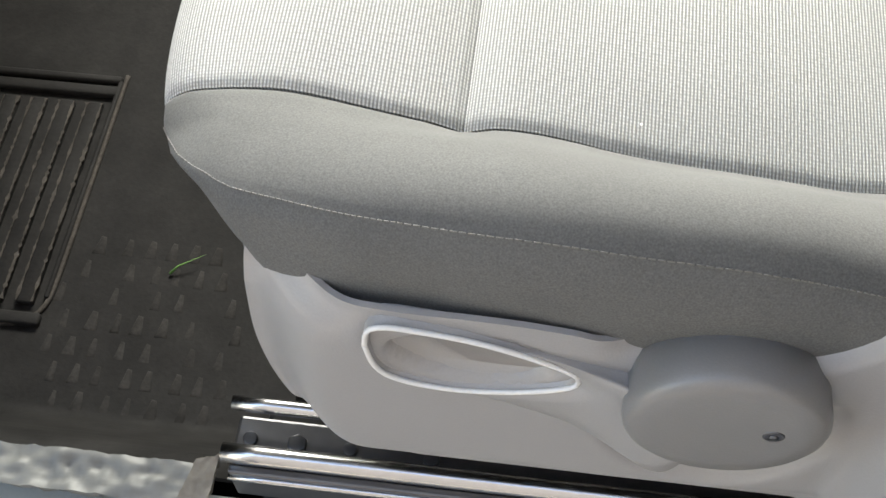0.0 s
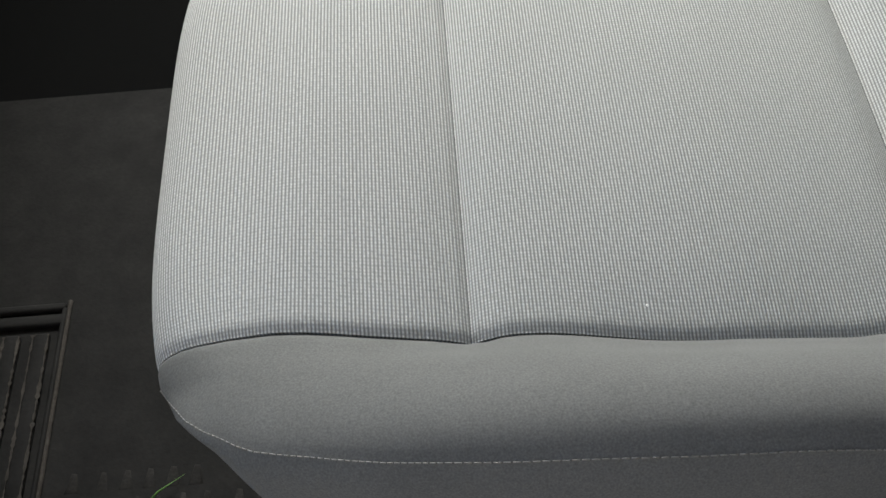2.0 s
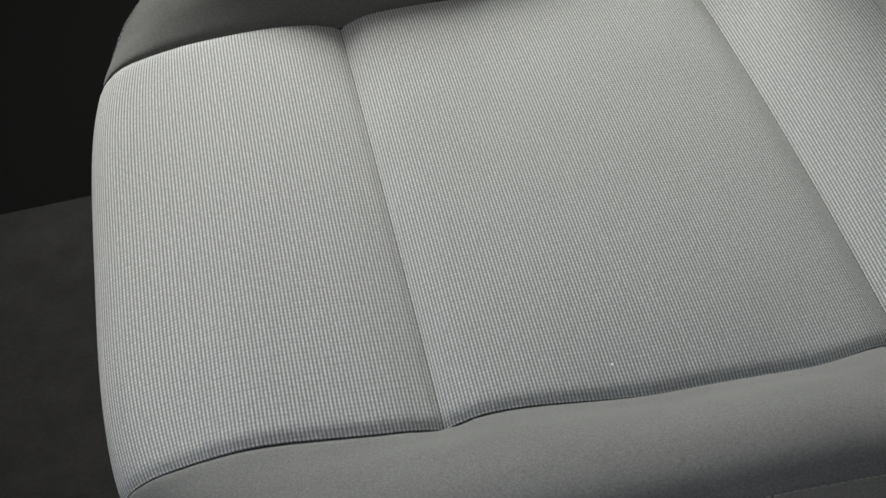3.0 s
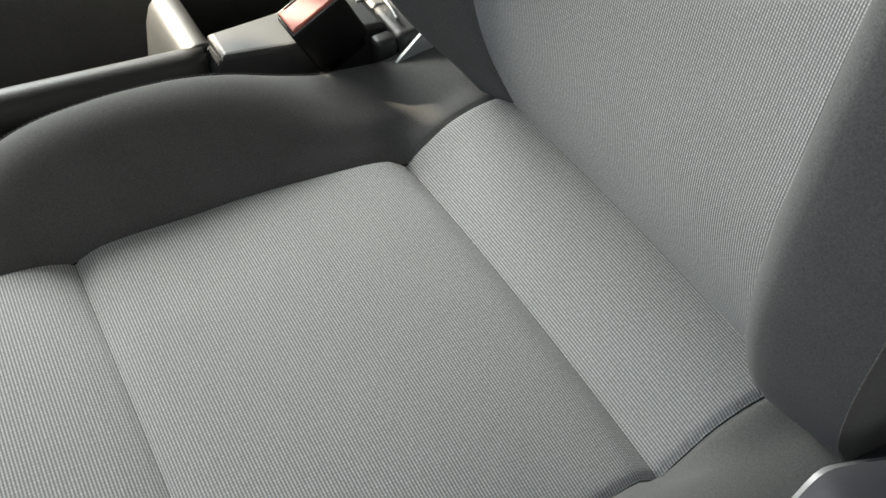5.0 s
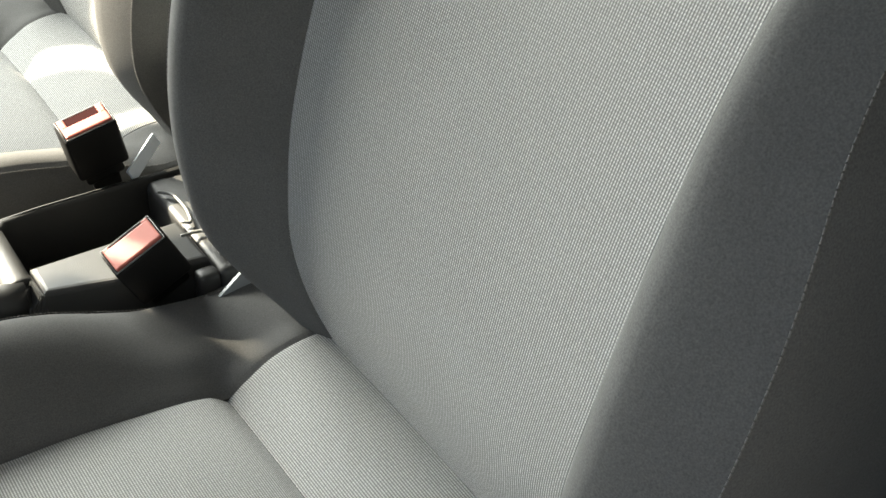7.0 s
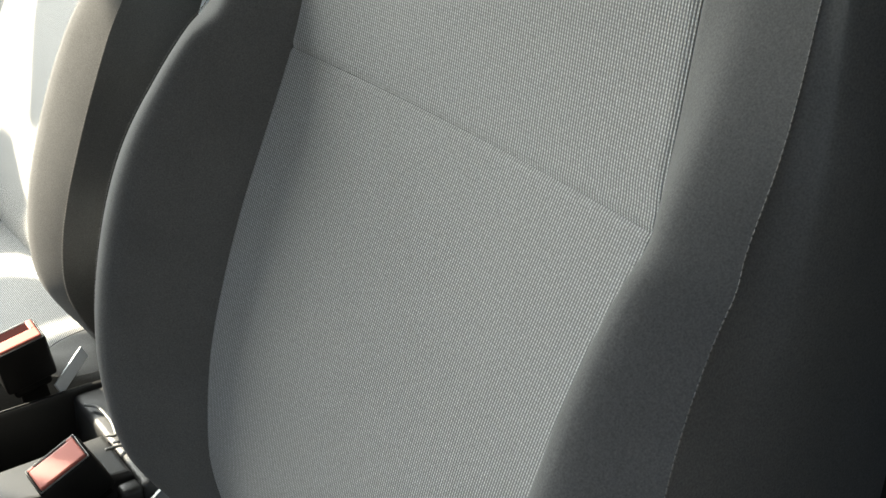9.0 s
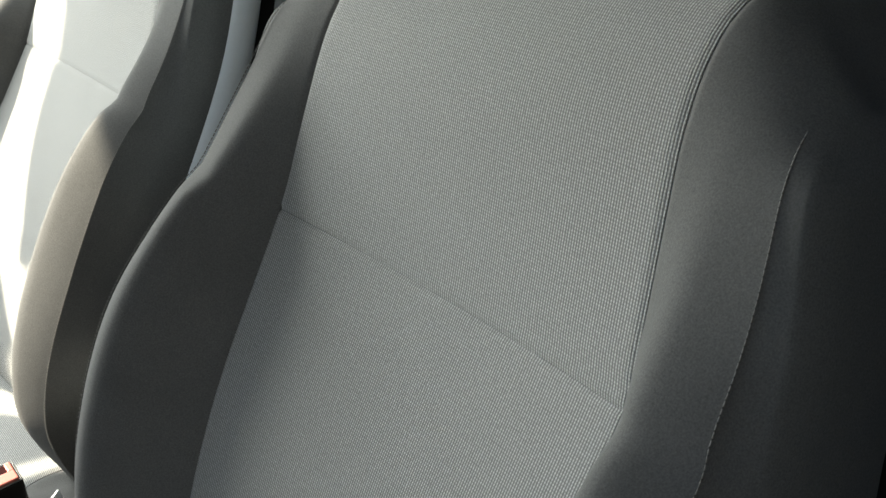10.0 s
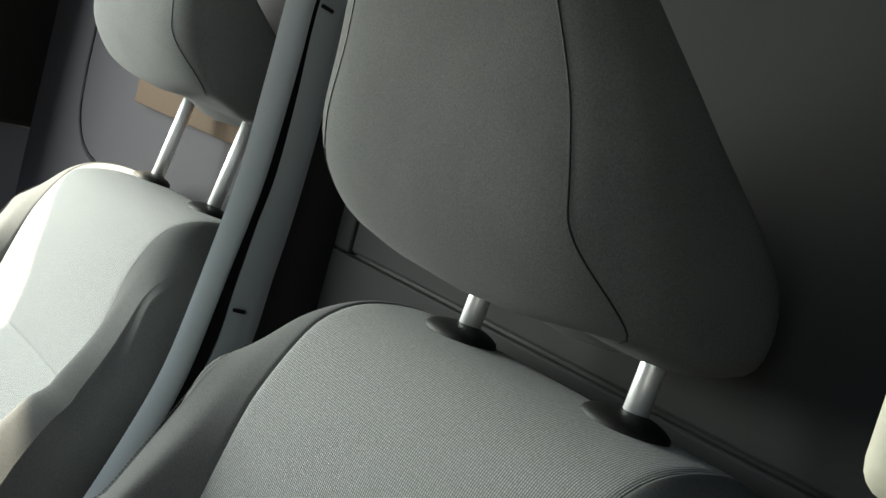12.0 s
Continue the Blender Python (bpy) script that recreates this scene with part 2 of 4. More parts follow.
def prism(outline, y0, y1, bevel=0.0, segs=3):
    """A plate with its outline in x and z, from y0 to y1, with rounded edges."""
    bm = bmesh.new()
    a = [bm.verts.new((x, y0, z)) for x, z in outline]
    b = [bm.verts.new((x, y1, z)) for x, z in outline]
    bm.faces.new(a)
    bm.faces.new(list(reversed(b)))
    n = len(outline)
    for k in range(n):
        bm.faces.new([a[(k + 1) % n], a[k], b[k], b[(k + 1) % n]])
    bmesh.ops.recalc_face_normals(bm, faces=bm.faces)
    if bevel:
        es = [e for e in bm.edges if abs(e.verts[0].co.y - e.verts[1].co.y) < 1e-6]
        bmesh.ops.bevel(bm, geom=es, offset=bevel, segments=segs, affect="EDGES", profile=0.5)
    return bm


def prism_y(points, down):
    """A slab whose upper face is the polygon of points and whose sides go straight down."""
    bm = bmesh.new()
    a = [bm.verts.new(p) for p in points]
    b = [bm.verts.new((x, y, z - down)) for x, y, z in points]
    bm.faces.new(a)
    bm.faces.new(list(reversed(b)))
    n = len(points)
    for k in range(n):
        bm.faces.new([a[(k + 1) % n], a[k], b[k], b[(k + 1) % n]])
    bmesh.ops.recalc_face_normals(bm, faces=bm.faces)
    bmesh.ops.bevel(bm, geom=[e for e in bm.edges if e.verts[0] in a and e.verts[1] in a], offset=0.004, segments=3, affect="EDGES", profile=0.5)
    return bm


def cylinder(p0, p1, r, sides=24, bevel=0.0):
    bm = bmesh.new()
    p0, p1 = Vector(p0), Vector(p1)
    bmesh.ops.create_cone(bm, cap_ends=True, segments=sides, radius1=r, radius2=r, depth=(p1 - p0).length)
    if bevel:
        es = [e for e in bm.edges if len(e.link_faces) == 2 and any(len(f.verts) > 4 for f in e.link_faces)]
        bmesh.ops.bevel(bm, geom=es, offset=bevel, segments=3, affect="EDGES", profile=0.5)
    m = Matrix.Translation((p0 + p1) / 2) @ (p1 - p0).to_track_quat("Z", "Y").to_matrix().to_4x4()
    bmesh.ops.transform(bm, matrix=m, verts=bm.verts)
    return bm


# ---------------------------------------------------------------- seat shape
YC = 0.142           # middle of a seat
H_SEAT = 0.146       # half width of the light cloth on the cushion
S1, S2 = 0.182, 0.4045  # cross seams of the cushion
# middle line of the cushion, from under its nose to the back
NOSE = [(0.115, 0.190), (0.070, 0.222), (0.047, 0.256), (0.036, 0.286), (0.0295, 0.311), (0.031, 0.329), (0.045, 0.3415), (0.070, 0.347)]
TOPZ = [(0.07, 0.347), (0.10, 0.349), (0.14, 0.346), (0.165, 0.3415), (0.182, 0.3362), (0.199, 0.3405), (0.25, 0.339), (0.30, 0.335), (0.36, 0.325), (0.391, 0.317), (0.4045, 0.309), (0.418, 0.317), (0.44, 0.330), (0.47, 0.336), (0.52, 0.332), (0.56, 0.32)]
SOFTZ = [(0.07, 0.347), (0.10, 0.349), (0.14, 0.346), (0.20, 0.341), (0.25, 0.339), (0.30, 0.335), (0.36, 0.327), (0.42, 0.322), (0.47, 0.329), (0.56, 0.32)]
RAISE = [(0.0, 0.0), (0.053, 0.05), (0.068, 0.17), (0.097, 0.29), (0.14, 0.57), (0.164, 0.73), (0.21, 0.93), (0.256, 1.03), (0.32, 1.08), (0.36, 0.98), (0.40, 0.75), (0.45, 0.3), (0.56, 0.0)]
# across the bolster: how far past the seam, how high
BOLSTER = [(0.0, 0.0), (0.012, 0.010), (0.030, 0.028), (0.048, 0.040), (0.063, 0.0445), (0.075, 0.0435), (0.0835, 0.0385)]
SIDE = [(0.0835, 0.0385), (0.0900, 0.026), (0.0918, 0.012), (0.0917, 0.0), (0.0910, -0.010), (0.0904, -0.022), (0.0880, -0.045), (0.084, -0.07)]


def cushion_line(s):
    """Point (x, z) on the middle line; s below 0 runs down the nose, s from 0 is x - 0.07."""
    if s >= 0:
        x = 0.07 + s
        return x, interp(x, TOPZ)
    x, z = curve2(max(0, 1 + s / 0.19), NOSE)
    return x, z


def cushion_at(s, d, up):
    """d: sideways from the middle; up: height above the middle line."""
    x, z = cushion_line(s)
    shift = 0.085 * (min(abs(d), 0.158) / 0.242) ** 4 * (1 - smooth(-0.03, 0.03, s))
    lift = up
    fore = 0.0
    if s < 0:  # on the nose, "up" points forward
        k = smooth(0, -0.09, s)
        lift, fore = up * (1 - k), -up * k
        if up < 0:
            lift, fore = up * (1 - k * 0.6), -up * k * 0.4
    return x + shift + fore, YC - 0.008 * (1 - smooth(0.18, 0.40, x)) + d, z + lift


def half_seat(s):
    return 0.136 + 0.005 * smooth(0.02, 0.09, s) + 0.005 * smooth(0.10, 0.32, s)


def near_edge(s):
    return 0.007 * smooth(0.13, 0.22, s) * smooth(0.335, 0.28, s)


def crown(d):
    return 0.006 * (1 - (d / H_SEAT) ** 2)


def seam_dip(dist, w=0.006, deep=0.004):
    return -deep * math.exp(-((dist / w) ** 2))


def edge_sag(s):
    return -0.003 * smooth(0.13, 0.20, s) * smooth(0.34, 0.26, s)


def insert_pt(s, d):
    half = half_seat(s) + (near_edge(s) if d < 0 else 0)
    d *= half / H_SEAT
    e = half - abs(d)
    c = crown(d) * smooth(-0.02, 0.05, s) + edge_sag(s) * (d / H_SEAT) ** 4
    return cushion_at(s, d, c + seam_dip(e, 0.0030, 0.0016) + seam_dip(s - S1 + 0.07, 0.0024, 0.0024) + seam_dip(s - S2 + 0.07, 0.0024, 0.0022))


FAR_LOW = [(0.07, 0.95), (0.12, 1.05), (0.15, 1.18), (0.18, 1.28), (0.22, 1.18), (0.27, 1.04), (0.32, 0.79), (0.354, 0.57), (0.385, 0.40), (0.42, 0.42), (0.45, 0.40), (0.56, 0.40)]
NARROW = [(-0.10, 0.02), (-0.055, 0.04), (-0.042, 0.16), (-0.028, 0.40), (-0.010, 0.575), (0.008, 0.695), (0.030, 0.785), (0.07, 0.87), (0.14, 0.97), (0.25, 1.02), (0.49, 1.0)]


def bolster_pt(s, q, side, table):
    e, h = curve2(q, table)
    x, _ = cushion_line(s)
    r = interp(0.07 + s, RAISE)
    if h > 0:
        h *= r * (1.0 if side < 0 else interp(0.07 + max(s, 0), FAR_LOW))
    else:
        h *= 1 - 0.8 * smooth(0.0, -0.12, s)
    if s > 0:
        h += (interp(x, SOFTZ) - interp(x, TOPZ)) * smooth(0.0, 0.03, e)
    nar = interp(s, NARROW)
    nar += (1 - nar) * 0.52 * smooth(0.02 - 0.03 * smooth(0.03, -0.03, s), -0.045, h)
    px, py, pz = cushion_at(s, side * (half_seat(s) + (near_edge(s) * (1 - e / 0.0835) if side < 0 and e < 0.0835 else 0) + e * nar), h + seam_dip(e, 0.0035, 0.0025) + edge_sag(s))
    return px + 0.03 * smooth(0.0, -0.04, h) * (1 - smooth(-0.02, 0.05, s)), py, pz


ZX = [(0.30, 0.499), (0.33, 0.489), (0.38, 0.471), (0.42, 0.463), (0.45, 0.4630), (0.50, 0.4700), (0.55, 0.4825), (0.60, 0.4990), (0.65, 0.5195), (0.69, 0.5360), (0.705, 0.5405), (0.72, 0.5430), (0.76, 0.5505), (0.80, 0.5585), (0.82, 0.5640)]
BACK_LINE = [(x, z) for z, x in ZX] + [(0.577, 0.849), (0.592, 0.869), (0.616, 0.881), (0.648, 0.8835), (0.678, 0.879), (0.699, 0.866), (0.708, 0.842), (0.706, 0.78)]
HALF = [(0.30, 0.125), (0.37, 0.136), (0.42, 0.141), (0.45, 0.143), (0.50, 0.148), (0.55, 0.150), (0.60, 0.1515), (0.65, 0.153), (0.695, 0.1545), (0.705, 0.1542), (0.72, 0.1515), (0.75, 0.149), (0.80, 0.144), (0.85, 0.1375), (0.90, 0.137)]
FORE = [(0.30, 0.001), (0.36, 0.015), (0.39, 0.027), (0.42, 0.040), (0.45, 0.049), (0.49, 0.056), (0.55, 0.061), (0.60, 0.0625), (0.64, 0.060), (0.68, 0.051), (0.71, 0.0375), (0.76, 0.0173), (0.80, 0.0058), (0.85, 0.0), (0.90, 0.0)]
WIDE = [(0.30, 0.66), (0.38, 0.83), (0.44, 0.97), (0.50, 1.025), (0.55, 1.05), (0.60, 1.01), (0.65, 0.91), (0.70, 0.85), (0.75, 0.86), (0.80, 0.80), (0.84, 0.75), (0.87, 0.70), (0.91, 0.50)]
# across the backrest's bolster: how far past the panel's seam, how far forward; the stitched seam lies on the outer side
BOLSTER_ROLL = [(0.0, 0.0), (0.0091, 0.24), (0.0192, 0.52), (0.0297, 0.79), (0.0375, 0.935), (0.0460, 1.0), (0.0585, 0.940), (0.0692, 0.865), (0.0791, 0.785), (0.0885, 0.700)]
OUTER_SIDE = [(0.0885, 0.700), (0.0902, 0.48), (0.0912, 0.20), (0.0915, 0.0), (0.0915, -0.2), (0.0910, -0.5), (0.0890, -0.8), (0.0860, -1.0)]


BLEN = sum(math.dist(a, b) for a, b in zip(BACK_LINE, BACK_LINE[1:]))


def back_frame(s):
    """Point and outward normal (x, z) on the middle line of the backrest, s in metres from its foot."""
    a, b = curve2(s / BLEN, BACK_LINE), curve2(min(1, (s + 0.002) / BLEN), BACK_LINE)
    dx, dz = b[0] - a[0], b[1] - a[1]
    n = math.hypot(dx, dz) or 1
    return a, (-dz / n, dx / n)


def s_of_z(z):
    lo, hi = 0.0, 0.62
    for _ in range(40):
        mid = (lo + hi) / 2
        if curve2(mid / BLEN, BACK_LINE)[1] < z:
            lo = mid
        else:
            hi = mid
    return lo


S_CROSS, S_TOP, S_RIM = s_of_z(0.6985), BLEN, s_of_z(0.8815)


def half_at(s):
    """Half the width of the light panel."""
    (x, z), _ = back_frame(s)
    over = smooth(S_RIM - 0.02, S_RIM + 0.02, s)
    return interp(z, HALF) * (1 - over) + 0.137 * over


def back_pt(s, d, out):
    (x, z), (nx, nz) = back_frame(s)
    out += 0.006
    return x + nx * out, YC + d, z + nz * out


def back_insert_pt(s, q):
    h = half_at(s)
    d = q * h
    e = h - abs(d)
    hollow = -0.010 * (1 - q * q) * smooth(0.85, 0.70, back_frame(s)[0][1]) * smooth(0.36, 0.5, back_frame(s)[0][1])
    return back_pt(s, d, hollow + seam_dip(e, 0.0025, 0.0009) + seam_dip(s - S_CROSS, 0.0022, 0.0013))


def back_plane(z):
    """Where the rear face of the backrest lies."""
    return 0.709 - 0.10 * (0.88 - z)


def back_bolster_pt(s, q, side, table):
    (x, z), _ = back_frame(s)
    e, f = curve2(q, table)
    over = smooth(S_RIM - 0.02, S_RIM + 0.02, s)   # past the rim of the top
    zz = z * (1 - over) + 0.91 * over
    w = interp(zz, WIDE)
    e *= 1 - 0.18 * smooth(0.58, 0.76, zz) * (smooth(0.6, 0.1, q) if table is OUTER_SIDE else 1)
    out = max(0, f) * interp(zz, FORE)
    fall = 0.040 * smooth(0.80, 0.90, zz) * (e / 0.080) ** 2   # rounded shoulder
    x, y, z = back_pt(s, side * (half_at(s) + e * w), out + seam_dip(e, 0.003, 0.0014))
    x, z = x + 0.30 * fall, z - 0.95 * fall
    rear = back_plane(z) - (0.069 - 0.020 * (0.88 - z)) * smooth(0.030, 0.085, e) * smooth(0.855, 0.80, z)   # the rear corners are rounded off
    return min(rear, x + max(0, -f) * max(0, rear - x)), y, z


def stitched(points, parent, name="stitch_line", radius=0.00034):
    """Small raised stitches along points."""
    bm = bmesh.new()
    pts = [Vector(p) for p in points]
    acc = 0.0
    for a, b in zip(pts, pts[1:]):
        n = max(1, round((b - a).length / 0.0032))
        for k in range(n):
            p, q = a.lerp(b, (k + 0.12) / n), a.lerp(b, (k + 0.88) / n)
            d = (q - p).normalized()
            u = d.cross(Vector((0, 1, 0.3))).normalized() * radius
            v = d.cross(u).normalized() * radius
            ring = [[bm.verts.new(c + o) for o in (u, v, -u, -v)] for c in (p, q)]
            for m in range(4):
                bm.faces.new([ring[0][m], ring[0][(m + 1) % 4], ring[1][(m + 1) % 4], ring[1][m]])
            bm.faces.new(list(reversed(ring[0])))
            bm.faces.new(ring[1])
    return part(name, bm, M_THREAD, parent, "pale grey sewing thread")


def headrest_pt(a, v):
    """a: angle round the plan, v: -1 foot to 1 top."""
    c, n = math.cos(a), math.sin(a)
    px = math.copysign(abs(c) ** (2 / 5.0), c)
    py = math.copysign(abs(n) ** (2 / 5.0), n)
    k = (1 - min(1, abs(v)) ** 15.0) ** (1 / 5.5)
    z = 1.033 + (0.104 if v > 0 else 0.103) * v
    wide = interp(v, [(-1, 0.137), (-0.6, 0.139), (-0.3, 0.138), (0, 0.130), (0.3, 0.118), (0.6, 0.102), (1, 0.080)])
    deep = interp(v, [(-1, 0.059), (-0.5, 0.076), (0.2, 0.0436), (1, 0.0235)])
    mid = interp(v, [(-1, 0.6256), (-0.5, 0.607), (0.2, 0.563), (1, 0.518)])
    z -= 0.0127 * (1 - py * py) * max(0, -v) - 0.0154 * max(0, -px) * max(0, -v)
    return mid + deep * px * k + 0.005 * py * py, YC - 0.003 + wide * py * k, z


def headrest_bm():
    """A padded block: wide, with rounded edges and a front that leans forward."""
    bm = bmesh.new()
    nu, nv = 56, 30
    vs = [-math.cos(math.pi * j / nv) for j in range(1, nv)]
    grid = [[bm.verts.new(headrest_pt(2 * math.pi * i / nu, v)) for i in range(nu)] for v in vs]
    for r0, r1 in zip(grid, grid[1:]):
        for i in range(nu):
            bm.faces.new([r0[i], r0[(i + 1) % nu], r1[(i + 1) % nu], r1[i]])
    for ring, flip in ((grid[0], True), (grid[-1], False)):
        c = bm.verts.new(sum((v.co for v in ring), Vector()) / nu)
        for i in range(nu):
            q = [ring[i], ring[(i + 1) % nu], c]
            bm.faces.new(list(reversed(q)) if flip else q)
    bmesh.ops.recalc_face_normals(bm, faces=bm.faces)
    return bm


def build_seat(name, label, at=(0, 0, 0), raised=0.0, recline=0.0):
    """raised: lift of the head restraint; recline: degrees by which the backrest leans further back."""
    hinge = Matrix.Translation((0.50, 0, 0.33))
    lean = hinge @ pose(0, 0, 0, 0, recline, 0) @ hinge.inverted()

    def back(bm):
        bmesh.ops.transform(bm, matrix=lean, verts=bm.verts)
        return bm

    seat = empty(name, label, "car seat", "front seats", at=at)
    # cushion: three light panels
    us_nose = finer(lin(-0.16, S1 - 0.07, 44), [S1 - 0.07])
    qs = finer(lin(-H_SEAT, H_SEAT, 33), [-H_SEAT, H_SEAT])
    part("front_panel", sheet(insert_pt, us_nose, qs), M_RIB, seat, "pale grey ribbed cloth over the seat nose")
    part("middle_panel", sheet(insert_pt, finer(lin(S1 - 0.07 + 0.0002, S2 - 0.07, 40), [S1 - 0.07, S2 - 0.07]), qs), M_WEAVE, seat, "pale grey dotted woven cloth")
    part("rear_panel", sheet(insert_pt, finer(lin(S2 - 0.07 + 0.0002, 0.47, 24), [S2 - 0.07]), qs), M_WEAVE, seat, "pale grey dotted woven cloth")
    for side in (-1, 1):
        us = lin(-0.085, 0.47, 72)
        qb = finer(lin(0, 1, 17), [0, 1], (0.012, 0.03, 0.055))
        order = qb if side > 0 else list(reversed(qb))
        part("cushion_bolster", sheet(lambda u, v: bolster_pt(u, v, side, BOLSTER), us, order), M_KNIT, seat, "dark grey knit cloth bolster")
        part("cushion_side", sheet(lambda u, v: bolster_pt(u, v, side, SIDE), us, order), M_KNIT, seat, "dark grey knit cloth side")
        line = [bolster_pt(u, 1, side, BOLSTER) for u in lin(-0.09, 0.45, 50)]
        stitched([(x, y + side * 0.0006, z + 0.0008) for x, y, z in line], seat)
    # backrest
    ql = finer(lin(-1, 1, 33), [-1, 1], (0.008, 0.018, 0.035))
    part("lower_back_panel", back(sheet(back_insert_pt, finer(lin(0.0, S_CROSS, 48), [S_CROSS]), ql)), M_BACK, seat, "grey dotted woven cloth")
    part("upper_back_panel", back(sheet(back_insert_pt, finer(lin(S_CROSS + 0.0002, S_TOP, 44), [S_CROSS]), ql)), M_BACK, seat, "grey dotted woven cloth")
    for side in (-1, 1):
        us = lin(0.0, S_RIM + 0.075, 108)
        qb = finer(lin(0, 1, 37), [0, 1], (0.012, 0.03, 0.055))
        order = qb if side > 0 else list(reversed(qb))
        part("back_bolster", back(sheet(lambda u, v: back_bolster_pt(u, v, side, BOLSTER_ROLL), us, order)), M_KNIT, seat, "dark grey knit cloth bolster")
        part("back_side", back(sheet(lambda u, v: back_bolster_pt(u, v, side, OUTER_SIDE), us, order)), M_KNIT, seat, "dark grey knit cloth side")
        line = [back_bolster_pt(u, 1, side, BOLSTER_ROLL) for u in lin(0.04, 0.57, 60)]
        stitched([lean @ Vector((x - 0.0012, y + side * 0.0010, z)) for x, y, z in line], seat, radius=0.0004)
    # rear shell, so that the backrest is closed
    part("back_shell", back(sheet(lambda u, v: (back_plane(u) - 0.008, YC + v * (interp(u, HALF) + 0.045 * interp(u, WIDE) - 0.025 * smooth(0.74, 0.83, u)), u), lin(0.30, 0.83, 14), lin(-1, 1, 9), 0.01)), M_BLACK, seat, "dark plastic rear shell")
    part("rear_padding", back(box(0.604, 0.672, YC - 0.186, YC + 0.186, 0.47, 0.850, 0.020, 4)), M_KNIT, seat, "dark grey knit cloth over the rear corners")
    # head restraint with its posts and collars
    bm = headrest_bm()
    lift = Vector((0.11, 0, 0.99)).normalized() * raised
    bmesh.ops.translate(bm, vec=lift, verts=bm.verts)
    head = part("headrest", back(bm), M_KNIT, seat, "dark grey cloth head restraint")
    for side in (-1, 1):
        turn = lambda v: side * (math.pi - 0.54 - 0.07 * smooth(0.3, 1.0, v) - 0.46 * smooth(-0.35, -1.0, v))
        part("piping", back(tube([Vector(headrest_pt(turn(v), v)) + lift for v in lin(-0.96, 0.93, 48)], 0.0006, 6)), M_BLACK, head, "dark sewn seam")
        y = YC + side * 0.0755
        base, up = Vector((0.657, y, 0.8715)), Vector((0.11, 0, 0.99)).normalized()
        part("headrest_post", back(tube([base, base + up * (0.10 + raised)], 0.0075, 16)), M_CHROME, head, "polished chrome post")
        part("post_collar", back(collar(base + up * 0.0175 - Vector((0.005, 0, 0)))), M_BLACK, seat, "black plastic post collar")
    return seat


def collar(c):
    bm = bmesh.new()
    bmesh.ops.create_uvsphere(bm, u_segments=24, v_segments=12, radius=1)
    bmesh.ops.scale(bm, vec=(0.020, 0.030, 0.0085), verts=bm.verts)
    bmesh.ops.translate(bm, vec=c, verts=bm.verts)
    return bm


# ---------------------------------------------------------------- the cabin
FLOOR_Z = -0.085


def structure(name, bm, mat, label, category, smoothed=False):
    return tagged(link(name, bm, mat, None, label, smoothed), label, category, kind="structure")


def thing(name, bm, mat, label, category, group="", smoothed=True):
    return tagged(link(name, bm, mat, None, label, smoothed), label, category, group)


def joined(*bms):
    out = bmesh.new()
    for bm in bms:
        me = bpy.data.meshes.new("tmp")
        bm.to_mesh(me)
        bm.free()
        out.from_mesh(me)
        bpy.data.meshes.remove(me)
    return out


structure("ground", box(-30, 30, -30, 30, -0.62, -0.60), M_GROUND, "grey yard paving outside the van", "ground")
# three unseen walls added outside to hold back part of the sky
structure("blocker_outside", box(-3.0, 5.0, -2.40, -2.20, -0.60, 6.0), M_OUT, "unseen grey wall that blocks sky light beside the van", "wall")
structure("blocker_ahead", box(-2.2, -2.0, -0.78, 0.35, -0.60, 2.2), M_OUT, "unseen grey wall that blocks sky light ahead of the van", "wall")
structure("blocker_low", box(-2.5, -2.3, 0.35, 4.0, -0.60, 1.55), M_OUT, "unseen low wall that blocks sky light ahead of the van", "wall")
structure("floor", box(-1.05, 0.82, -0.10, 1.66, FLOOR_Z - 0.04, FLOOR_Z), M_DARK, "black cabin floor", "floor")
# the low first box is an unseen header, added to cut windscreen light
structure("ceiling", joined(box(-0.76, -0.70, -0.10, 0.62, 1.20, 1.409), box(-0.90, 0.52, -0.10, 1.49, 1.41, 1.45), box(0.52, 0.84, -0.10, 1.70, 1.41, 1.45)), M_ROOF, "pale grey headliner with an added header that cuts light", "ceiling")
# front: unseen wall below the windscreen; its overhanging boxes are added to shade the footwell
structure("wall_front", joined(box(-1.05, -0.75, -0.10, 1.50, FLOOR_Z, 0.80), box(-0.75, -0.40, -0.10, 1.50, 0.52, 0.80), box(-0.75, -0.22, -0.10, 1.50, 0.40, 0.517)), M_DARK, "unseen black front wall with an overhang that shades the footwell", "wall")
# passenger's side, unseen: window outline and outer boxes are shaped to steer the sun
structure("wall_side", joined(box(-1.05, 0.52, 1.45, 1.50, FLOOR_Z, 0.725), prism([(-0.95, 1.205), (-0.300, 1.218), (-0.297, 1.312), (-0.264, 1.312), (-0.261, 1.215), (-0.205, 1.215), (-0.200, 1.300), (-0.143, 1.350), (0.000, 1.382), (0.048, 1.382), (0.062, 1.322), (0.287, 1.347), (0.52, 1.37), (0.52, 1.45), (-0.95, 1.45)], 1.45, 1.50), box(-0.95, -0.60, 1.45, 1.50, 0.725, 1.205), box(0.40, 0.66, 1.503, 1.53, 1.19, 1.45), box(0.524, 0.66, 1.503, 1.53, 0.86, 1.187)), M_DARK, "unseen black passenger's side wall, its opening cut to shape the sun", "wall")
